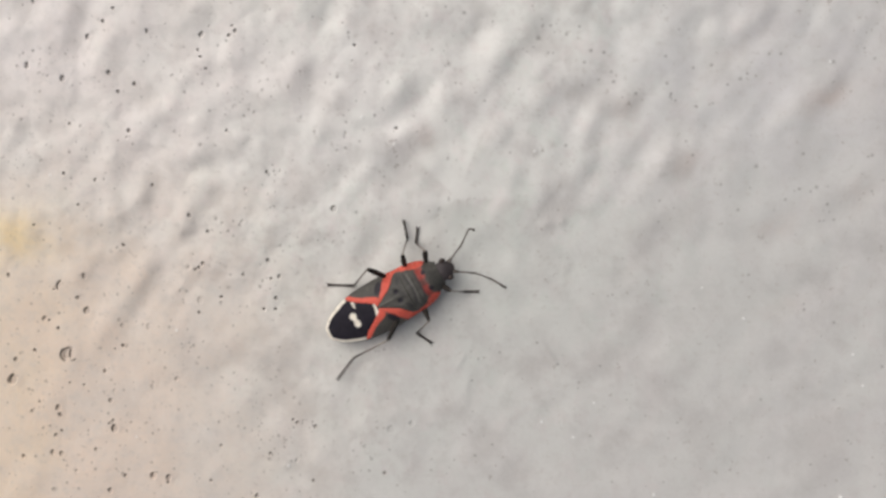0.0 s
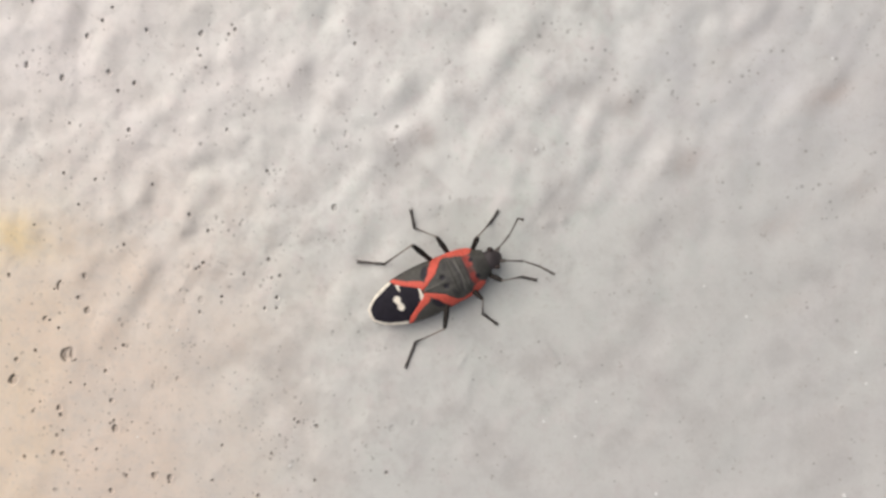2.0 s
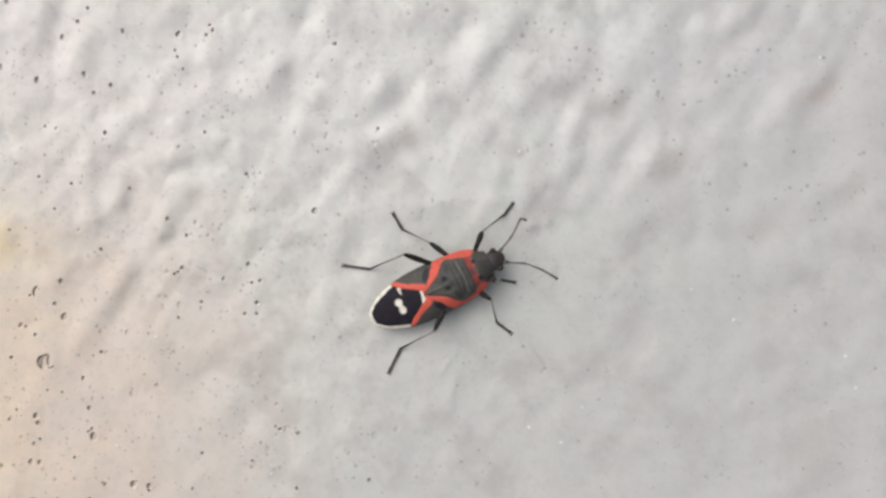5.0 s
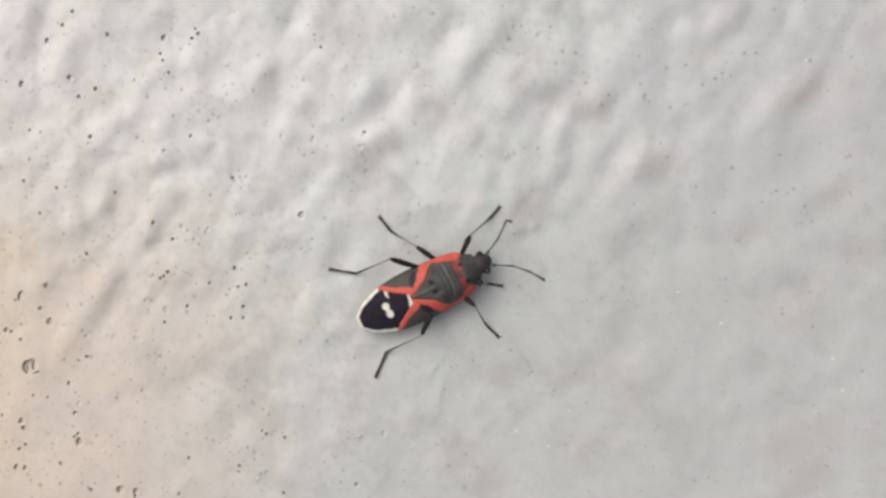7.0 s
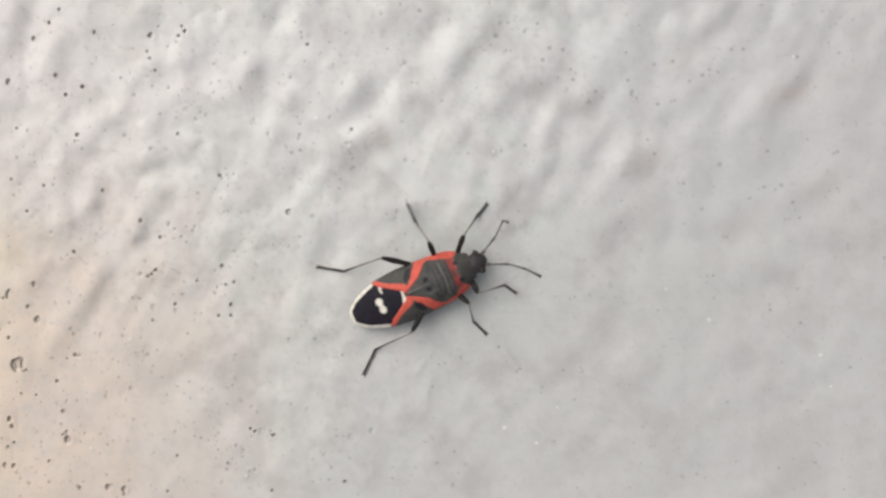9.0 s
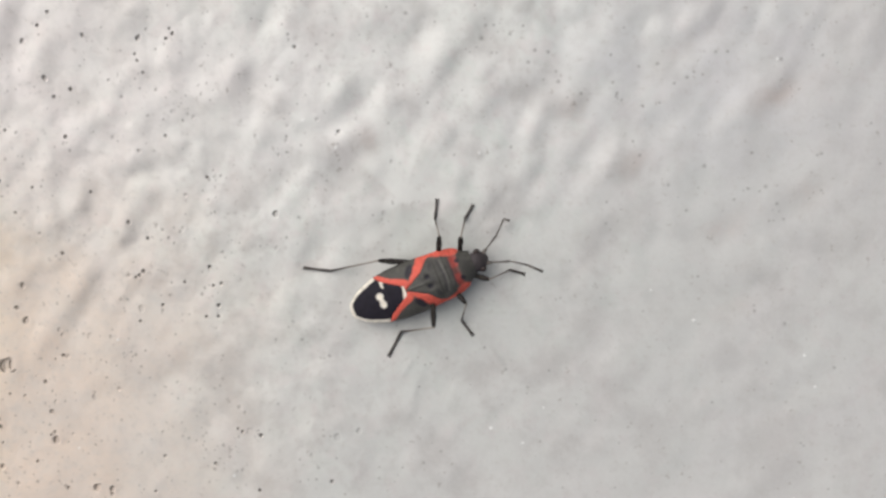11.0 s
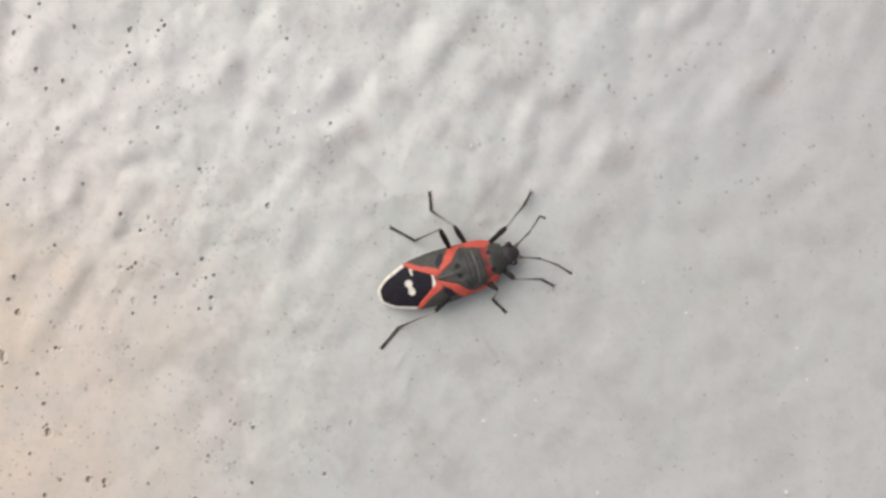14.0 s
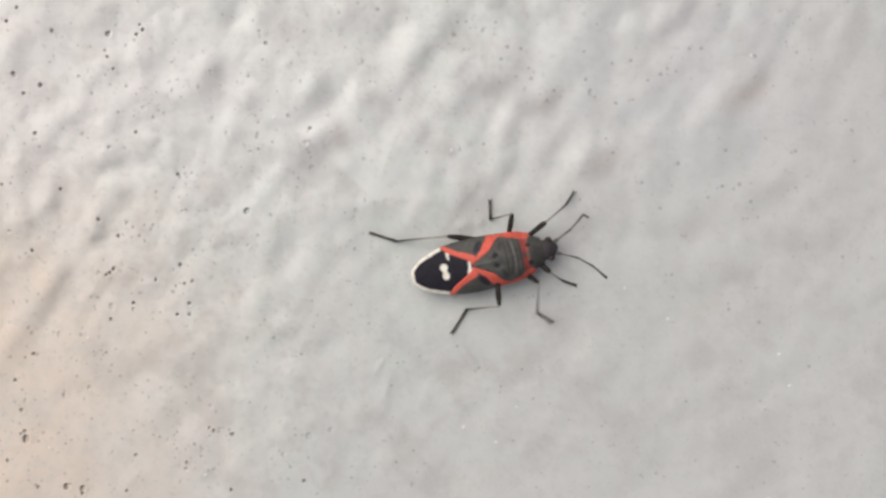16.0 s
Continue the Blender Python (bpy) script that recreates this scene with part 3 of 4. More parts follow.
def curve(*pairs):
    """A function that runs smoothly through (x, value) pairs, sorted by x."""
    px, pv = np.array(pairs).T
    slope = np.gradient(pv, px)

    def at(x):
        i = np.clip(np.searchsorted(px, x) - 1, 0, len(px) - 2)
        h = px[i + 1] - px[i]
        s = np.clip((x - px[i]) / h, 0, 1)
        return ((2 * s**3 - 3 * s**2 + 1) * pv[i] + (s**3 - 2 * s**2 + s) * h * slope[i]
                + (3 * s**2 - 2 * s**3) * pv[i + 1] + (s**3 - s**2) * h * slope[i + 1])

    return at


half_width = curve((-5.27, 0.0), (-5.22, 0.30), (-5.0, 0.63), (-4.68, 0.93), (-4.26, 1.19), (-3.52, 1.49), (-2.85, 1.69), (-1.8, 1.84),
                   (-0.6, 1.89), (0.5, 1.85), (1.4, 1.79), (2.2, 1.73), (2.9, 1.58), (3.3, 1.40), (3.55, 1.17), (3.85, 1.02), (4.12, 0.88))
spine = curve((-5.27, 1.05), (-4.0, 1.45), (-2.0, 2.05), (-0.5, 2.38), (1.0, 2.62), (2.0, 2.60), (3.0, 2.35), (4.15, 1.85))


def back_height(x, y):
    w = np.maximum(half_width(x), 0.05)
    return spine(x) - (0.22 + 0.42 * step01(x, -4.5, 1.5)) * np.clip(np.abs(y) / w, 0, 1) ** 2.4 * np.minimum(w, 1.6)


def blend(base, colour, weight):
    w = np.clip(weight, 0, 1)[..., None]
    return base * (1 - w) + np.array(colour) * w


def oval(x, y, cx, cy, a, b, turn=0.0, soft=0.12):
    u, v = turned(x - cx, y - cy, turn)
    return 1 - step01(np.hypot(u / a, v / b), 1 - soft * 2, 1 + soft * 2)


def plate(name, xs, low, high, lift, paint, material, parent, columns=41, thick=0.12, label=""):
    """A curved plate of the back between two edges, with its colours, rounded rim and underside."""
    x = np.repeat(xs[:, None], columns, 1)
    v = np.linspace(0, 1, columns)[None]
    y = low(xs)[:, None] * (1 - v) + high(xs)[:, None] * v
    rim = np.minimum(np.minimum(v, 1 - v) * (high(xs) - low(xs))[:, None], 0.16) / 0.16
    z = back_height(x, y) + lift(x, y) - 0.05 * (1 - rim) ** 2
    top = np.stack([x, y, z], -1).reshape(-1, 3)
    bottom = top - (0, 0, thick)
    n, m = x.shape
    q = grid_quads(n, m)
    i = np.arange(n * m).reshape(n, m)
    loop = np.concatenate([i[0, :-1], i[:-1, -1], i[-1, :0:-1], i[:0:-1, 0]])
    after = np.roll(loop, -1)
    side = np.stack([loop, loop + n * m, after + n * m, after], -1)
    colour = paint(x, y).reshape(-1, 3)
    colour = np.c_[np.r_[colour, colour], np.ones(2 * n * m)]
    ob = mesh_object(name, np.r_[top, bottom] * MM, np.r_[q[:, ::-1], q + n * m, side], material, parent, [("pattern", "FLOAT_COLOR", colour)])
    me = ob.data
    bm = bmesh.new()
    bm.from_mesh(me)
    bmesh.ops.recalc_face_normals(bm, faces=bm.faces)
    bm.to_mesh(me)
    bm.free()
    return tagged(ob, label) if label else ob


def loft(name, stations, material, parent, label="", sides=20, pattern=None):
    """A closed body of oval sections: x, half width, middle height, half height."""
    a = np.linspace(0, 2 * np.pi, sides, endpoint=False)
    rings = [np.stack([np.full(sides, x), w * np.cos(a), zc + h * np.sin(a)], -1) for x, w, zc, h in stations]
    verts = np.concatenate(rings)
    i = np.arange(len(verts)).reshape(len(stations), sides)
    j = np.roll(i, -1, 1)
    quads = np.stack([i[:-1], j[:-1], j[1:], i[1:]], -1).reshape(-1, 4)
    bm = bmesh.new()
    made = [bm.verts.new(v * MM) for v in verts]
    for q in quads:
        bm.faces.new([made[k] for k in q])
    bm.faces.new([made[k] for k in i[0][::-1]])
    bm.faces.new([made[k] for k in i[-1]])
    bmesh.ops.recalc_face_normals(bm, faces=bm.faces)
    for f in bm.faces:
        f.smooth = True
    me = bpy.data.meshes.new(name)
    bm.to_mesh(me)
    bm.free()
    if pattern:
        layer = me.attributes.new("pattern", "FLOAT_COLOR", "POINT")
        layer.data.foreach_set("color", np.tile(np.r_[pattern, 1.0].astype(np.float32), len(me.vertices)))
    me.materials.append(material)
    ob = new(name, me)
    ob.parent = parent
    return tagged(ob, label) if label else ob


def tube(name, points, material, parent, sides=10, extra=()):
    """A tapering limb through (x, y, z, radius) points, with optional further limbs in the same piece."""
    bm = bmesh.new()
    for line in (points, *extra):
        rings = []
        for k, (x, y, z, r) in enumerate(line):
            before, after = Vector(line[max(k - 1, 0)][:3]), Vector(line[min(k + 1, len(line) - 1)][:3])
            along = (after - before).normalized()
            side = along.cross(Vector((0, 0, 1)) if abs(along.z) < 0.9 else Vector((0, 1, 0))).normalized()
            up = side.cross(along)
            rings.append([bm.verts.new((Vector((x, y, z)) + r * (math.cos(a) * side + math.sin(a) * up)) * MM)
                          for a in np.linspace(0, 2 * math.pi, sides, endpoint=False)])
        for a, b in zip(rings, rings[1:]):
            for k in range(sides):
                bm.faces.new((a[k], a[(k + 1) % sides], b[(k + 1) % sides], b[k]))
        bm.faces.new(rings[0][::-1])
        bm.faces.new(rings[-1])
    bmesh.ops.recalc_face_normals(bm, faces=bm.faces)
    for f in bm.faces:
        f.smooth = True
    me = bpy.data.meshes.new(name)
    bm.to_mesh(me)
    bm.free()
    me.materials.append(material)
    ob = new(name, me)
    ob.parent = parent
    return ob


def scutellum_edge(x):
    """Half width of the scutellum at x."""
    return np.interp(x, (-0.95, 0.44, 1.10, 1.50), (0.012, 0.78, 1.50, 1.62))


def under(a, edge, soft=0.045):
    """1 where a lies below edge, softly."""
    return 1 - step01(a - edge, -soft, soft)


def paint_pronotum(x, y):
    a = np.abs(y)
    uneven = 0.07 * smooth_noise(x / 0.5, y / 0.5, 41) + 0.03 * smooth_noise(x / 0.18, y / 0.18, 42)
    mottle = 0.98 + 0.18 * smooth_noise(x / 0.7, y / 0.25, 51) + 0.14 * smooth_noise(x / 0.28, y / 0.22, 52)
    c = np.zeros(x.shape + (3,)) + np.array(GREY) * mottle[..., None]
    # red side margins that widen to the front corners, a dull red cross band between two black spots
    c = blend(c, RED, step01(a - np.interp(x, (1.4, 2.2, 2.8, 3.1, 3.4), (1.52, 1.38, 1.02, 1.0, 1.14)) - 0.16 * step01(-y, 0, 0.5) * step01(2.7 - x, 0, 0.4) - uneven, -0.06, 0.06) * (1 - step01(x + uneven, 3.36, 3.52)))
    c = blend(c, (0.36, 0.062, 0.05), band(x - (2.86 - 0.06 * a + uneven), 0.22, 0.10) * (0.35 + 0.65 * step01(a, 0.12, 0.35)) * (1 - step01(a, 0.95, 1.1)))
    c = blend(c, BLACK, oval(x, a, 3.10, 0.62, 0.17, 0.16))
    c = blend(c, BLACK, 0.55 * band(x - 2.50 + uneven, 0.07, 0.06) * (1 - step01(a, 0.8, 1.1)))
    c = blend(c, (0.15, 0.14, 0.128), 0.6 * band(x - 2.12 + 0.18 * a + 0.5 * uneven, 0.06, 0.06) * (1 - step01(a, 1.1, 1.3)))
    c = blend(c, BLACK, 0.50 * band(x - 1.95 + 0.18 * a + uneven, 0.08, 0.06) * (1 - step01(a, 1.1, 1.3)))
    c = blend(c, (0.05, 0.045, 0.042), 0.4 * step01(x, 3.25, 3.5) * band(a, 0.35, 0.2))
    return blend(c, DARK, band(x - 1.50, 0.05, 0.04) * 0.6 * (1 - step01(a, 1.25, 1.4)))


def paint_scutellum(x, y):
    a = np.abs(y)
    c = np.zeros(x.shape + (3,)) + np.array(GREY) * (0.92 + 0.15 * smooth_noise(x / 0.7, y / 0.22, 43) + 0.10 * smooth_noise(x / 0.25, y / 0.25, 44))[..., None]
    c = blend(c, BLACK, oval(x, a, 0.80, 0.34, 0.20, 0.17, 20))
    c = blend(c, BLACK, 0.5 * oval(x, a, 1.20, 0.95, 0.28, 0.16, 60))
    c = blend(c, BLACK, 0.35 * oval(x, y, 1.1, 0.0, 0.22, 0.3))
    return blend(c, (0.15, 0.14, 0.125), band(y, 0.05, 0.05) * (1 - step01(x, 0.2, 0.6)) * 0.6)


def paint_corium(x, y):
    a = np.abs(y)
    uneven = 0.05 * smooth_noise(x / 0.45, y / 0.45, 45)
    c = np.zeros(x.shape + (3,)) + np.array(GREY) * (0.98 + 0.14 * smooth_noise(x / 0.8, y / 0.3, 47) + 0.10 * smooth_noise(x / 0.25, y / 0.25, 48))[..., None]
    ahead = np.interp(x, (-0.95, -0.50, 0.0, 0.45, 0.62), (0.10, 0.62, 1.24, 1.70, 2.4)) + uneven
    behind = np.interp(x, (-2.95, -2.5, -1.6, -0.62, -0.5), (2.02, 1.66, 1.12, 0.70, 0.50)) + uneven
    c = blend(c, RED, np.maximum(under(a, ahead), under(a, behind) * (1 - step01(x, -0.62, -0.48))))
    c = blend(c, BLACK, oval(x, a, -0.28, 1.16, 0.48, 0.25, 52))
    # the slightly darker seam along the costal edge
    c = blend(c, np.array(RED) * 0.55, step01(a - half_width(x), -0.09, -0.03) * step01(x, 0.2, 0.6))
    return blend(c, DARK, step01(a - half_width(x), -0.07, -0.02) * (1 - step01(x, 0.0, 0.3)) * 0.7)


def paint_membrane(x, y):
    a = np.abs(y)
    uneven = 0.03 * smooth_noise(x / 0.3, y / 0.3, 49)
    c = np.zeros(x.shape + (3,)) + np.array(BLACK)
    inside = np.minimum(half_width(x) - a, (x + 5.27) * 0.95) + uneven
    c = blend(c, WHITE, (1 - step01(inside, 0.20, 0.28)) * (1 - 0.75 * step01(x, -2.95, -2.75)))
    c = blend(c, WHITE, step01(x - 0.20 * y + 0.15 * y * y + uneven, -1.21, -1.13) * (1 - step01(a, 0.62, 0.72)))
    c = blend(c, WHITE, 0.9 * oval(x, y, -2.46, 0.96, 0.25, 0.085, -80) + 0.8 * oval(x, y, -2.40, 1.14, 0.16, 0.07, -40))
    c = blend(c, WHITE, np.maximum(oval(x, y, -2.86, 0.27, 0.27, 0.26, soft=0.09), oval(x, y, -2.81, -0.32, 0.25, 0.29, soft=0.09)))
    return blend(c, WHITE, oval(x, y, -2.83, -0.03, 0.17, 0.2))


def build_bug():
    bug = tagged(new("milkweed_bug"), "grey and red milkweed bug with black wing tips on painted concrete", "insect")
    flat = lambda x, y: 0.0 * x
    loft("abdomen", [(-4.85, 0.15, 0.95, 0.1), (-4.55, 0.62, 0.95, 0.28), (-3.6, 1.22, 1.05, 0.42), (-2.2, 1.68, 1.15, 0.60), (-0.6, 1.74, 1.2, 0.72),
                     (0.8, 1.62, 1.25, 0.75), (1.6, 1.4, 1.25, 0.6)], BELLY, bug, "dark belly with reddish patches")
    loft("thorax", [(0.9, 1.35, 1.25, 0.62), (1.8, 1.52, 1.3, 0.75), (2.8, 1.35, 1.35, 0.72), (3.6, 0.98, 1.4, 0.55), (4.0, 0.7, 1.4, 0.4)], BELLY, bug)
    wing_tip = lambda x: np.minimum(0.60 + 0.62 * (-1.45 - x) + 0.55 * np.clip(-2.5 - x, 0, None), 0.75 * np.sqrt(np.clip((-0.90 - x) / 0.4, 0, None)))
    cut = lambda x: np.where(x < -2.85, half_width(x), np.clip(wing_tip(x) + 0.10, 0.03, 1.69))
    plate("membrane", np.r_[np.linspace(-5.265, -5.0, 16), np.linspace(-4.97, -0.98, 86)], lambda x: -cut(x), cut,
          lambda x, y: flat(x, y) - 0.05, paint_membrane, FILM, bug, 91, 0.08, "black membrane with a white rim and white spot")
    inner = lambda x: np.where(x > -0.95, scutellum_edge(x), np.clip(wing_tip(x), 0.015, 1.64))
    outer = lambda x: np.maximum(half_width(x), inner(x) + 0.02)
    xs = np.linspace(-2.84, 1.52, 110)
    plate("forewing", xs, inner, outer, flat, paint_corium, SHELL, bug, 45, 0.14, "grey forewing with a red cross and black spot")
    plate("forewing", xs, lambda x: -outer(x), lambda x: -inner(x), flat, paint_corium, SHELL, bug, 45, 0.14, "grey forewing with a red cross and black spot")
    plate("scutellum", np.linspace(-0.94, 1.52, 70), lambda x: -scutellum_edge(x), scutellum_edge,
          lambda x, y: 0.05 + 0.07 * np.exp(-((y / 0.12) ** 2)) * (1 - step01(x, 0.0, 0.8)) - 0.13 * np.exp(-(((np.abs(y) - 0.34) / 0.2) ** 2) - ((x - 0.80) / 0.25) ** 2),
          paint_scutellum, SHELL, bug, 45, 0.15, "grey triangular scutellum with two dark pits")
    plate("pronotum", np.linspace(1.44, 4.11, 80), lambda x: -half_width(x), half_width,
          lambda x, y: 0.10 + 0.06 * np.exp(-(((x - 2.12) / 0.1) ** 2)) - 0.08 * np.exp(-(((x - 2.9) / 0.2) ** 2)), paint_pronotum, SHELL, bug, 71, 0.2,
          "grey pronotum with red margins and black spots")
    loft("head", [(3.85, 0.60, 1.45, 0.36), (4.10, 0.70, 1.5, 0.42), (4.4, 0.70, 1.5, 0.45), (4.62, 0.66, 1.46, 0.41), (4.84, 0.58, 1.40, 0.33), (5.03, 0.46, 1.33, 0.25),
                  (5.16, 0.28, 1.28, 0.16), (5.23, 0.07, 1.25, 0.05)], SHELL, bug, "dark grey pointed head", 24, (0.050, 0.040, 0.042))
    for side in (1, -1):
        loft("eye", [(4.22, 0.03, 1.58, 0.03), (4.28, 0.13, 1.58, 0.13), (4.40, 0.20, 1.58, 0.20), (4.52, 0.20, 1.58, 0.20), (4.64, 0.13, 1.58, 0.13), (4.70, 0.03, 1.58, 0.03)],
             EYE, bug, "dark bulging compound eye", 14).location = (0.16 * MM, side * 0.66 * MM, 0)
    return bug


# joints: hip ahead, hip aside, femur, tibia and tarsus length, thickness
LEGS = {"front": (3.63, 1, 1.46, 2.28, 1.02, 1), "middle": (1.93, 0.9, 2.17, 2.47, 1.3, 0.95), "hind": (0.69, 1.1, 3.05, 3.88, 1.95, 1)}
HIP_HEIGHT, HIP_SHIFT = 1.05, 0.28


MEMBERS = {}


def build_legs(bug):
    for pair, (ahead, aside, femur, tibia, tarsus, k) in LEGS.items():
        for side in ("left", "right"):
            thigh = MEMBERS[f"{pair}_{side}"] = tube("leg", [(-0.55, 0, 0, 0.17 * k), (0, 0, 0, 0.17 * k), (femur * 0.3, 0, 0, 0.17 * k), (femur * 0.7, 0, 0.02, 0.21 * k),
                                                (femur * 0.93, 0, 0, 0.15 * k), (femur, 0, 0, 0.10 * k)], LEG, bug)
            tagged(thigh, f"stout black {pair} leg with a slim brown shin")
            tube("tibia", [(-0.05, 0, 0, 0.07), (0.08, 0, 0.03, 0.085), (0.22, 0, 0.04, 0.068 * k), (tibia * 0.35, 0, 0.06, 0.062 * k), (tibia * 0.65, 0, 0.05, 0.066 * k),
                           (tibia * 0.9, 0, 0.01, 0.078 * k), (tibia, 0, 0, 0.09 * k)], SHIN[pair], thigh)
            tube("tarsus", [(-0.04, 0, 0, 0.095), (tarsus * 0.35, 0, 0, 0.105), (tarsus * 0.4, 0, 0, 0.085), (tarsus * 0.62, 0, 0, 0.10), (tarsus * 0.67, 0, 0, 0.085),
                            (tarsus * 0.92, 0, 0, 0.115), (tarsus, 0, 0, 0.10)], FOOT, thigh, 9,
                 [[(tarsus * 0.95, 0.03 * s, 0, 0.045), (tarsus + 0.1, 0.10 * s, -0.02, 0.035), (tarsus + 0.16, 0.12 * s, -0.08, 0.015)] for s in (1, -1)])


def build_antennae(bug):
    for side, s in (("left", 1), ("right", -1)):
        # the left one is kinked back at its end, the right one bows outwards
        line = [(0, 0, 0), (0.45, -0.04, 0.05), (1.60, -0.12, 0.10), (2.90, 0.06, 0.05), (3.02, -0.34, -0.02)] if s > 0 else \
               [(0, 0, 0), (0.45, 0.08, 0.05), (1.65, 0.33, 0.12), (2.90, 0.22, 0.08), (4.05, -0.10, -0.1)]
        first = MEMBERS[f"{side}_antenna"] = tube("antenna", [(*line[0], 0.11), (line[1][0] * 0.5, line[1][1] * 0.5, line[1][2] * 0.5, 0.14), (*line[1], 0.10)], FEELER, bug)
        for name, a, b, r in (("second_segment", line[1], line[2], 0.072), ("third_segment", line[2], line[3], 0.068), ("end_segment", line[3], line[4], 0.09)):
            mid = [(p + q) / 2 for p, q in zip(a, b)]
            tube(name, [(*a, r * 0.8), (*mid, r * 0.85), (*b, r * 1.15)], FEELER, first, 8)


# ---- what moves ----
SPAN = [k / 10 for k in range(161)]
BODY = [
    (0, -4.79, -7.44, 29.2), (0.5, -3.68, -7.08, 27.1), (1, -2.57, -6.74, 27.4), (1.5, -1.98, -6.48, 25.4), (2, -1.65, -6.46, 25.3),
    (3, -1.65, -6.44, 25.4), (3.5, -1.67, -6.45, 25.9), (3.6, -1.67, -6.45, 25.9), (3.8, -0.89, -6.46, 25.6), (4, -0.71, -6.38, 25.5),
    (4.2, -0.37, -6.35, 25.6), (6.5, -0.22, -6.26, 25.8), (7, -0.23, -6.29, 26.0), (7.5, -0.20, -6.28, 25.1), (8, -0.20, -6.27, 25.1),
    (8.5, -0.18, -6.28, 25.2), (9, 0.23, -6.29, 23.6), (11.5, 1.30, -5.83, 20.3), (12, 1.70, -5.75, 18.5), (12.2, 2.28, -5.75, 21.8),
    (12.5, 2.92, -5.71, 24.9), (13, 3.57, -5.79, 23.6), (13.5, 3.69, -5.82, 20.3), (14, 3.88, -5.80, 17.8), (14.5, 4.47, -5.62, 17.5),
    (15, 5.61, -5.31, 14.7), (15.5, 6.90, -4.88, 12.0), (16, 7.84, -4.62, 11.7)
]


def along(rows, t):
    """The row at t, straight between the two beside it."""
    for a, b in zip(rows, rows[1:]):
        if t <= b[0]:
            s = (t - a[0]) / (b[0] - a[0])
            return [p + s * (q - p) for p, q in zip(a[1:], b[1:])]
    return list(rows[-1][1:])


def slab_height(x, y):
    return float(relief(np.array([x]), np.array([y]))[0])


def body_pose(bug, t):
    """The bug's pose at t in millimetres, as its keys carry it."""
    scene.frame_set(frame(t))
    m = bug.matrix_basis.copy()
    m.translation = m.translation / MM
    return m


def bone(origin, way):
    """A pose at origin whose x runs along way, z upwards."""
    x = way.normalized()
    y = Vector((0, 0, 1)).cross(x).normalized()
    return Matrix.Translation(origin) @ Matrix((x, y, x.cross(y))).transposed().to_4x4()


def small(m):
    m = m.copy()
    m.translation = m.translation * MM
    return m


def step(bug, poses, name, steps, turns):
    """Keys one leg. steps: seconds and the foot's place on the slab; turns: seconds, the way the tarsus points on the slab, and the femur on the body."""
    pair, side = name.split("_")
    ahead, aside, femur, tibia, tarsus, _ = LEGS[pair]
    hip = Vector((ahead, HIP_SHIFT + (aside if side == "left" else -aside), HIP_HEIGHT))
    thigh = MEMBERS[name]
    shin, foot = (next(c for c in thigh.children if c.name.startswith(key)) for key in ("tibia", "tarsus"))
    rows, shin_rows, foot_rows = [], [], []
    rises, aside_by = np.meshgrid(np.radians(np.arange(-10, 68, 0.5)), np.arange(-30, 31, 2.0))
    last = 0.35
    for t in SPAN:
        x, y = along(steps, t)
        x0, y0 = along(steps, max(t - 0.05, 0))
        x1, y1 = along(steps, min(t + 0.05, 16))
        lift = min(0.45, 0.8 * math.hypot(x1 - x0, y1 - y0))
        point, swing = along(turns, t)
        back = poses[t].inverted()
        tip = back @ Vector((x, y, slab_height(x, y) + 0.09 + lift))
        c, s = math.cos(radians(point)), math.sin(radians(point))
        hx, hy = x - tarsus * c, y - tarsus * s
        heel = back @ Vector((hx, hy, slab_height(hx, hy) + 0.16 + 1.2 * lift))
        # the knee stays clear of the back; the femur turns aside where the leg is folded short
        swung = np.radians(swing + aside_by)
        ways = np.stack([np.cos(rises) * np.cos(swung), np.cos(rises) * np.sin(swung), np.sin(rises)], -1)
        gap = np.linalg.norm(np.array(hip) + femur * ways - np.array(heel), axis=-1) - tibia
        miss = np.abs(gap) + 0.08 * np.abs(rises - 0.35) + 0.10 * np.abs(rises - last) + 0.009 * np.abs(aside_by)
        best = np.unravel_index(np.argmin(miss), miss.shape)
        last = rises[best]
        way = Vector(ways[best])
        knee = hip + femur * way
        ankle = knee + tibia * (heel - knee).normalized()
        m = bone(hip, way)
        rows.append((t, small(m)))
        shin_rows.append((t, small(m.inverted() @ bone(knee, ankle - knee))))
        foot_rows.append((t, small(m.inverted() @ bone(ankle, tip - ankle))))
    walk(thigh, rows)
    walk(shin, shin_rows)
    walk(foot, foot_rows)


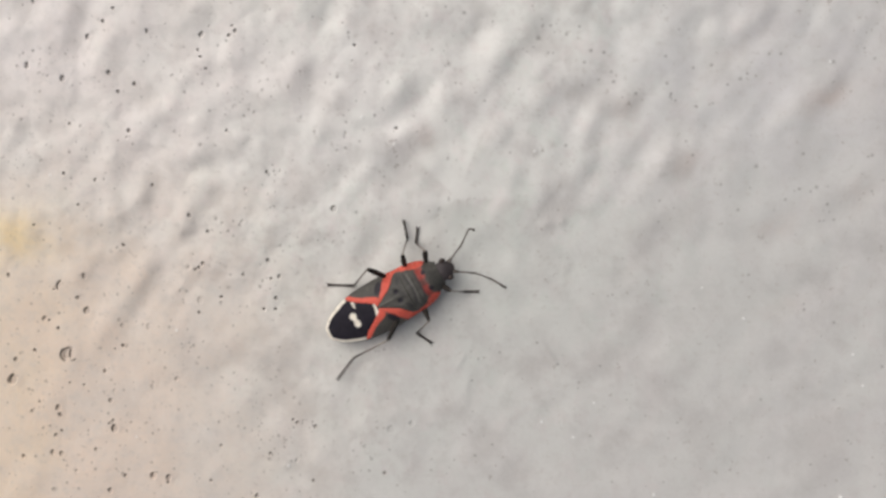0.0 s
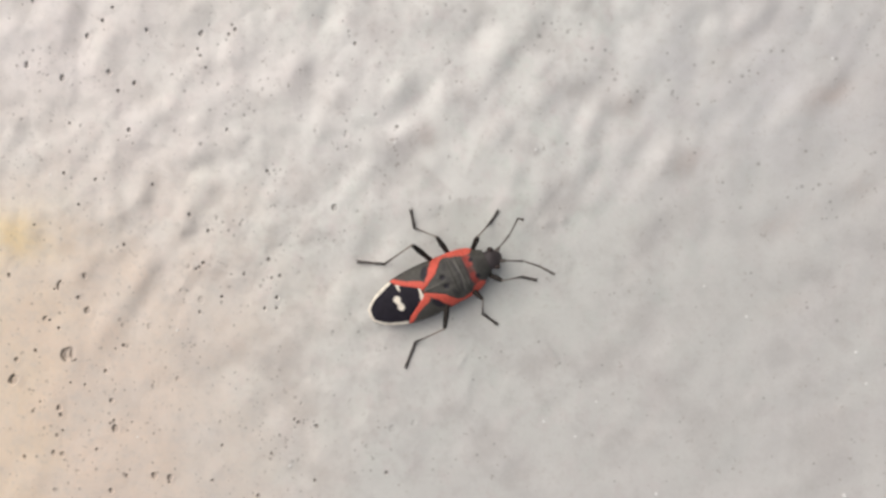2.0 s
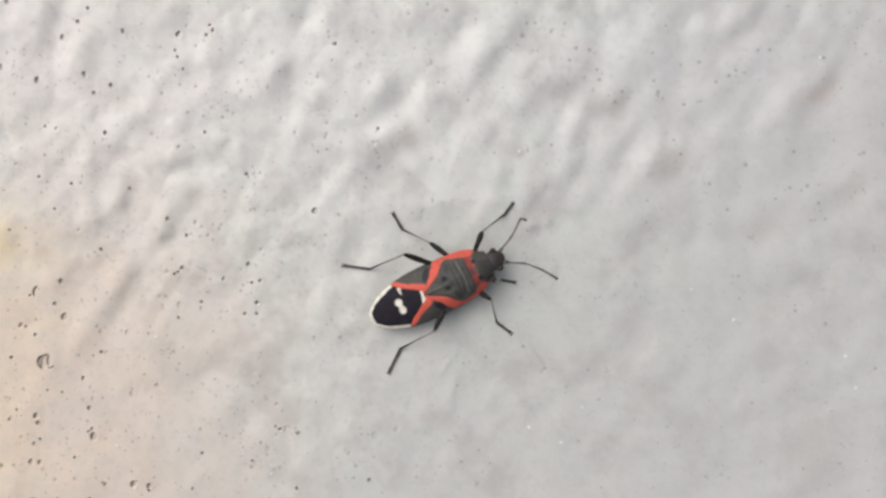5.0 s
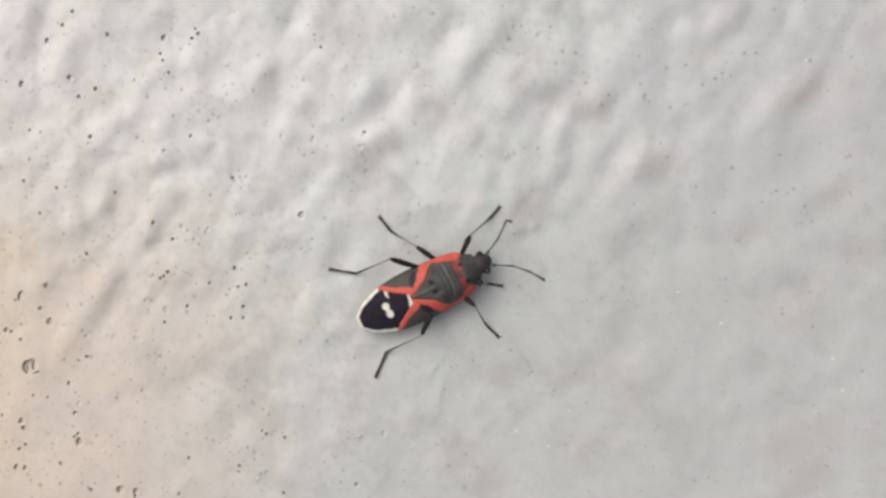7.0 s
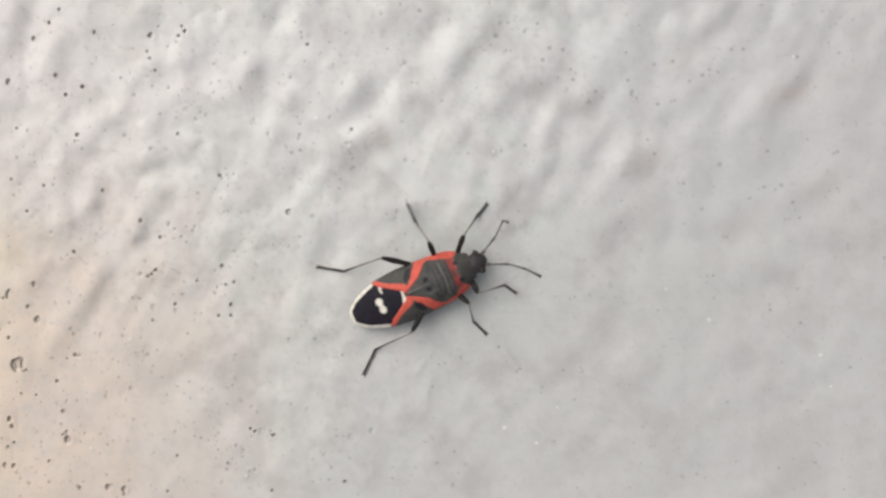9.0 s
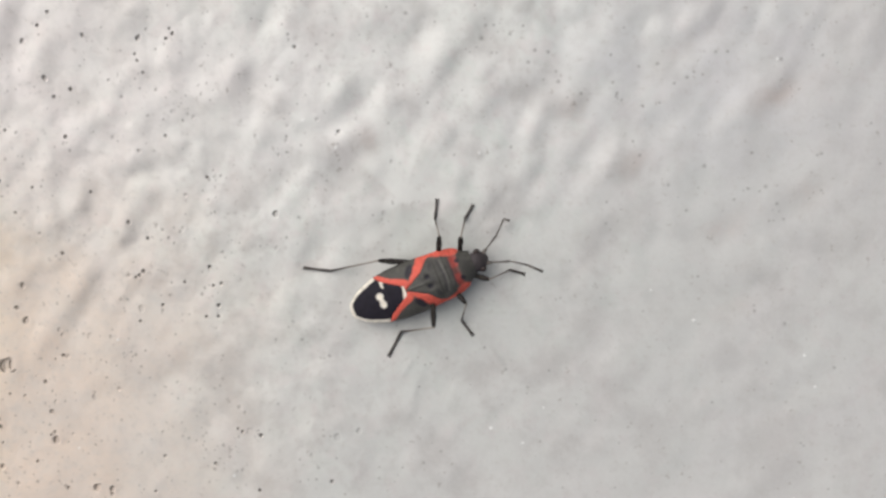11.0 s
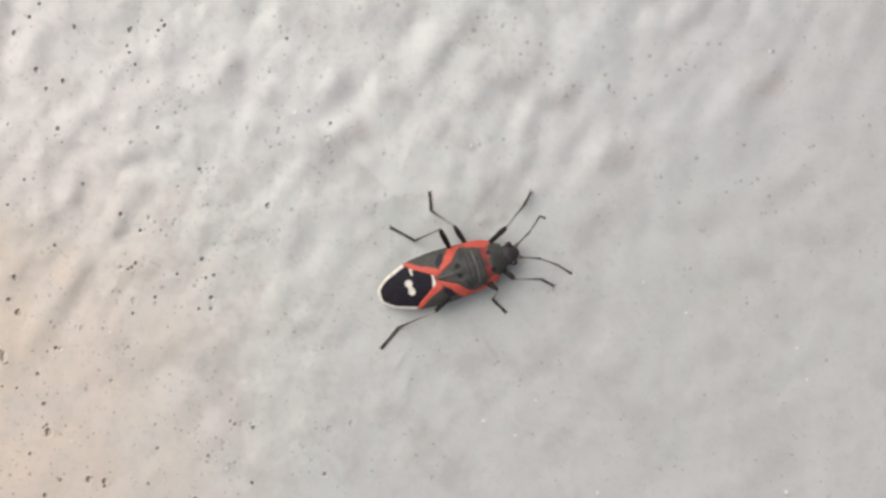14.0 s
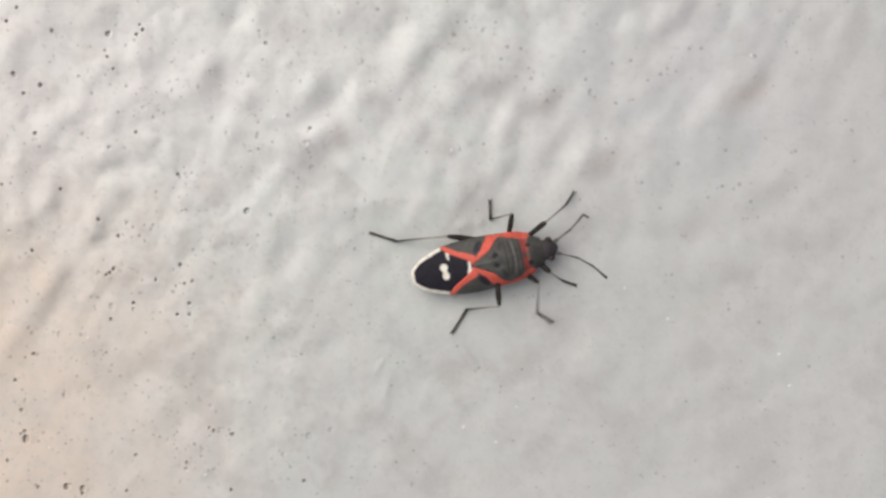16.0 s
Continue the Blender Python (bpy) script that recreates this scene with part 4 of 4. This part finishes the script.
def motions():
    bug = bpy.data.objects["milkweed_bug"]
    walk(bug, [(t, pose(x * MM, y * MM, 0, -2.5, 0, a)) for t, x, y, a in BODY])
    poses = {t: body_pose(bug, t) for t in SPAN}
    step(bug, poses, "front_left", [(0, -2.90, -2.29), (0.6, -2.90, -2.29), (0.8, 0.12, -2.35), (1, 2.03, -0.80), (1.2, 2.84, -1.14), (3.85, 2.84, -1.14), (4, 3.4, -1.15), (4.2, 5.08, -0.36), (13.5, 5.08, -0.40), (13.6, 6.32, -0.58), (13.8, 8.38, -0.46), (14, 9.80, -0.02), (14.3, 9.73, -0.30), (15.5, 9.73, -0.30), (15.6, 10.29, -0.39), (15.7, 12.13, 0.21), (15.8, 13.09, 0.29), (15.9, 13.52, 0.51), (16, 14.18, 0.29)],
         [(0, 83, 60), (0.5, 110, 92), (0.8, 76, 50), (1, 68, 40), (1.5, 60, 43), (2, 56, 43), (3.5, 56, 45), (3.8, 60, 46), (4, 62, 37), (4.25, 56, 46), (6.5, 48, 39), (7.5, 50, 40), (9, 51, 46), (11.5, 62, 68), (12, 71, 75), (12.3, 118, 60), (12.5, 161, 68), (13, 186, 92), (13.5, 124, 86), (13.8, 68, 61), (14, 61, 25), (14.5, 59, 43), (15, 67, 64), (15.5, 89, 80), (15.7, 68, 56), (16, 57, 29)])
    step(bug, poses, "middle_left", [(0, -3.89, -1.75), (0.2, -3.44, -1.04), (8.8, -3.44, -1.04), (9, -0.51, -0.34), (9.1, 1.09, 0.32), (9.2, 1.99, 0.17), (9.4, 2.55, 0.03), (14.4, 2.55, 0.03), (14.5, 3.31, 0.42), (14.7, 7.24, 0.53), (14.8, 7.88, 0.83), (15, 8.38, 0.36), (15.2, 8.28, -0.28), (16, 8.28, -0.28)],
         [(0, 102, 65), (0.2, 101, 55), (0.5, 103, 67), (0.8, 115, 79), (1, 104, 81), (1.5, 103, 95), (2, 100, 99), (3.5, 106, 96), (4, 109, 112), (4.2, 115, 117), (6.5, 129, 118), (7.5, 128, 118), (8.8, 126, 129), (9, 114, 84), (9.2, 87, 56), (11.5, 82, 66), (12, 86, 70), (12.2, 98, 70), (12.5, 102, 76), (12.8, 105, 97), (13, 104, 92), (13.5, 99, 100), (14, 94, 104), (14.4, 108, 111), (14.6, 104, 72), (14.7, 69, 58), (15, 61, 58), (15.5, 86, 61), (16, 91, 71)])
    step(bug, poses, "hind_left", [(0, -9.50, -6.43), (1.2, -9.50, -6.43), (1.4, -9.10, -6.17), (1.6, -8.26, -5.83), (1.8, -7.58, -4.81), (2.2, -7.09, -4.73), (11.2, -7.09, -4.73), (11.5, -6.85, -4.95), (12, -6.34, -4.87), (12.1, -5.73, -4.84), (12.2, -4.73, -4.52), (12.4, -2.22, -3.56), (12.46, -0.83, -2.48), (12.6, -0.83, -2.48), (12.8, -0.26, -2.47), (16, -0.26, -2.47)],
         [(0, 179, 118), (0.5, 178, 139), (1, 178, 148), (1.2, 180, 152), (1.5, 180, 144), (1.8, 165, 120), (2, 175, 112), (3.5, 175, 110), (4, 172, 132), (6.5, 172, 133), (7.5, 170, 135), (9, 170, 141), (11.5, 174, 158), (12, 174, 161), (12.2, 180, 134), (12.3, 176, 115), (12.4, 168, 98), (12.5, 158, 88), (12.6, 152, 84), (13, 149, 79), (13.5, 150, 88), (14, 151, 97), (14.3, 150, 103), (14.5, 144, 111), (15, 151, 133), (15.3, 158, 146), (15.5, 158, 150), (16, 162, 161)])
    step(bug, poses, "front_right", [(0, 1.54, -6.90), (0.8, 1.54, -6.90), (1.2, 1.99, -6.96), (1.6, 5.33, -6.79), (1.8, 5.64, -6.13), (3.6, 5.64, -6.13), (3.8, 5.27, -6.03), (8.4, 5.27, -6.03), (8.8, 5.67, -5.92), (9, 7.12, -6.72), (9.2, 8.09, -6.93), (9.5, 8.72, -5.33), (13.6, 8.72, -5.33), (13.8, 10.26, -5.60), (14, 11.35, -6.72), (14.2, 12.36, -6.65), (14.3, 11.96, -6.10), (15, 11.96, -6.10), (15.1, 12.55, -6.66), (15.2, 13.48, -7.01), (15.3, 14.38, -7.06), (15.5, 14.36, -6.36), (16, 14.36, -6.36)],
         [(0, 0, -53), (0.6, -11, -49), (1, -16, -61), (1.2, -20, -81), (1.5, -20, -72), (1.8, -13, -49), (3.5, -15, -46), (3.8, -18, -65), (4, -11, -65), (6.5, -12, -64), (7.5, -8, -76), (8.4, -14, -72), (8.8, -15, -60), (9, -36, -87), (9.2, -27, -57), (11.5, -14, -29), (12, -6, -34), (12.2, 2, -49), (12.5, -5, -46), (13, 5, -67), (13.5, 12, -66), (14, -29, -57), (14.3, -24, -35), (14.5, -18, -37), (15, -27, -43), (15.2, -38, -47), (15.5, -29, -36), (16, -21, -54)])
    step(bug, poses, "middle_right", [(0, -1.90, -10.70), (0.6, -1.90, -10.70), (0.8, 1.12, -10.08), (1, 3.05, -9.65), (1.2, 2.81, -9.35), (3.8, 2.81, -9.35), (4, 3.77, -8.64), (4.2, 5.56, -8.71), (4.4, 4.99, -9.69), (12, 4.99, -9.69), (12.1, 5.65, -9.90), (12.2, 6.74, -9.62), (12.3, 7.92, -8.63), (15.7, 7.92, -8.63), (15.8, 9.06, -9.06), (15.9, 10.68, -9.31), (16, 12.62, -8.93)],
         [(0, -34, -94), (0.5, -51, -107), (0.8, -65, -66), (1, -24, -66), (1.5, -35, -69), (2, -36, -65), (3.5, -37, -66), (3.8, -65, -67), (4.2, -27, -51), (6.3, -53, -67), (6.5, -46, -65), (7.5, -44, -67), (8.4, -49, -60), (9, -45, -62), (11.5, -56, -72), (12, -61, -74), (12.3, -43, -62), (12.5, -44, -52), (13, -51, -54), (13.5, -45, -52), (14, -45, -56), (14.5, -45, -58), (15, -50, -88), (15.2, -72, -100), (15.5, -44, -100), (15.7, -119, -105), (15.8, -82, -95), (16, -34, -47)])
    step(bug, poses, "hind_right", [(0, -8.73, -13.29), (0.2, -6.28, -12.90), (0.4, -4.09, -12.90), (0.6, -3.88, -12.53), (10, -3.88, -12.53), (10.3, -1.06, -11.16), (14.5, -1.06, -11.16), (14.6, -0.50, -10.83), (14.7, 0.69, -10.82), (14.9, 3.57, -10.91), (15, 4.72, -10.71), (15.2, 5.51, -9.68), (16, 5.51, -9.68)],
         [(0, -127, -143), (0.5, -104, -90), (1, -107, -109), (1.2, -107, -116), (1.5, -109, -117), (2, -111, -121), (3.5, -110, -120), (4, -113, -130), (4.2, -118, -141), (6.5, -113, -140), (7.5, -115, -141), (9, -116, -143), (10, -120, -143), (10.3, -116, -107), (11.5, -119, -110), (12, -120, -113), (12.5, -123, -139), (13, -124, -147), (13.5, -128, -146), (14, -130, -151), (14.5, -128, -158), (15, -110, -69), (15.5, -120, -88), (16, -122, -100)])
    # antennae: seconds and turn on the head
    for side, s, rows in (("left", 1, [(0, 28), (0.5, 31), (1, 25), (1.5, 30), (4, 29), (6.5, 32), (9, 32), (12, 36), (12.5, 28), (13, 27), (13.5, 35), (14, 31), (15, 33), (16, 30)]),
                          ("right", -1, [(0, -45), (0.5, -46), (1, -43), (1.5, -38), (3.5, -39), (4, -42), (6.5, -42), (7.5, -39), (9, -35), (11.5, -29), (12, -33), (12.5, -37),
                                         (13, -46), (13.5, -36), (14, -34), (14.3, -48), (14.6, -48), (15, -31), (15.5, -38), (16, -37)])):
        walk(MEMBERS[f"{side}_antenna"], [(t, pose(4.92 * MM, s * 0.33 * MM, 1.40 * MM, 0, 0, a)) for t, a in rows])


build_antennae(build_bug())
build_legs(bpy.data.objects["milkweed_bug"])
motions()
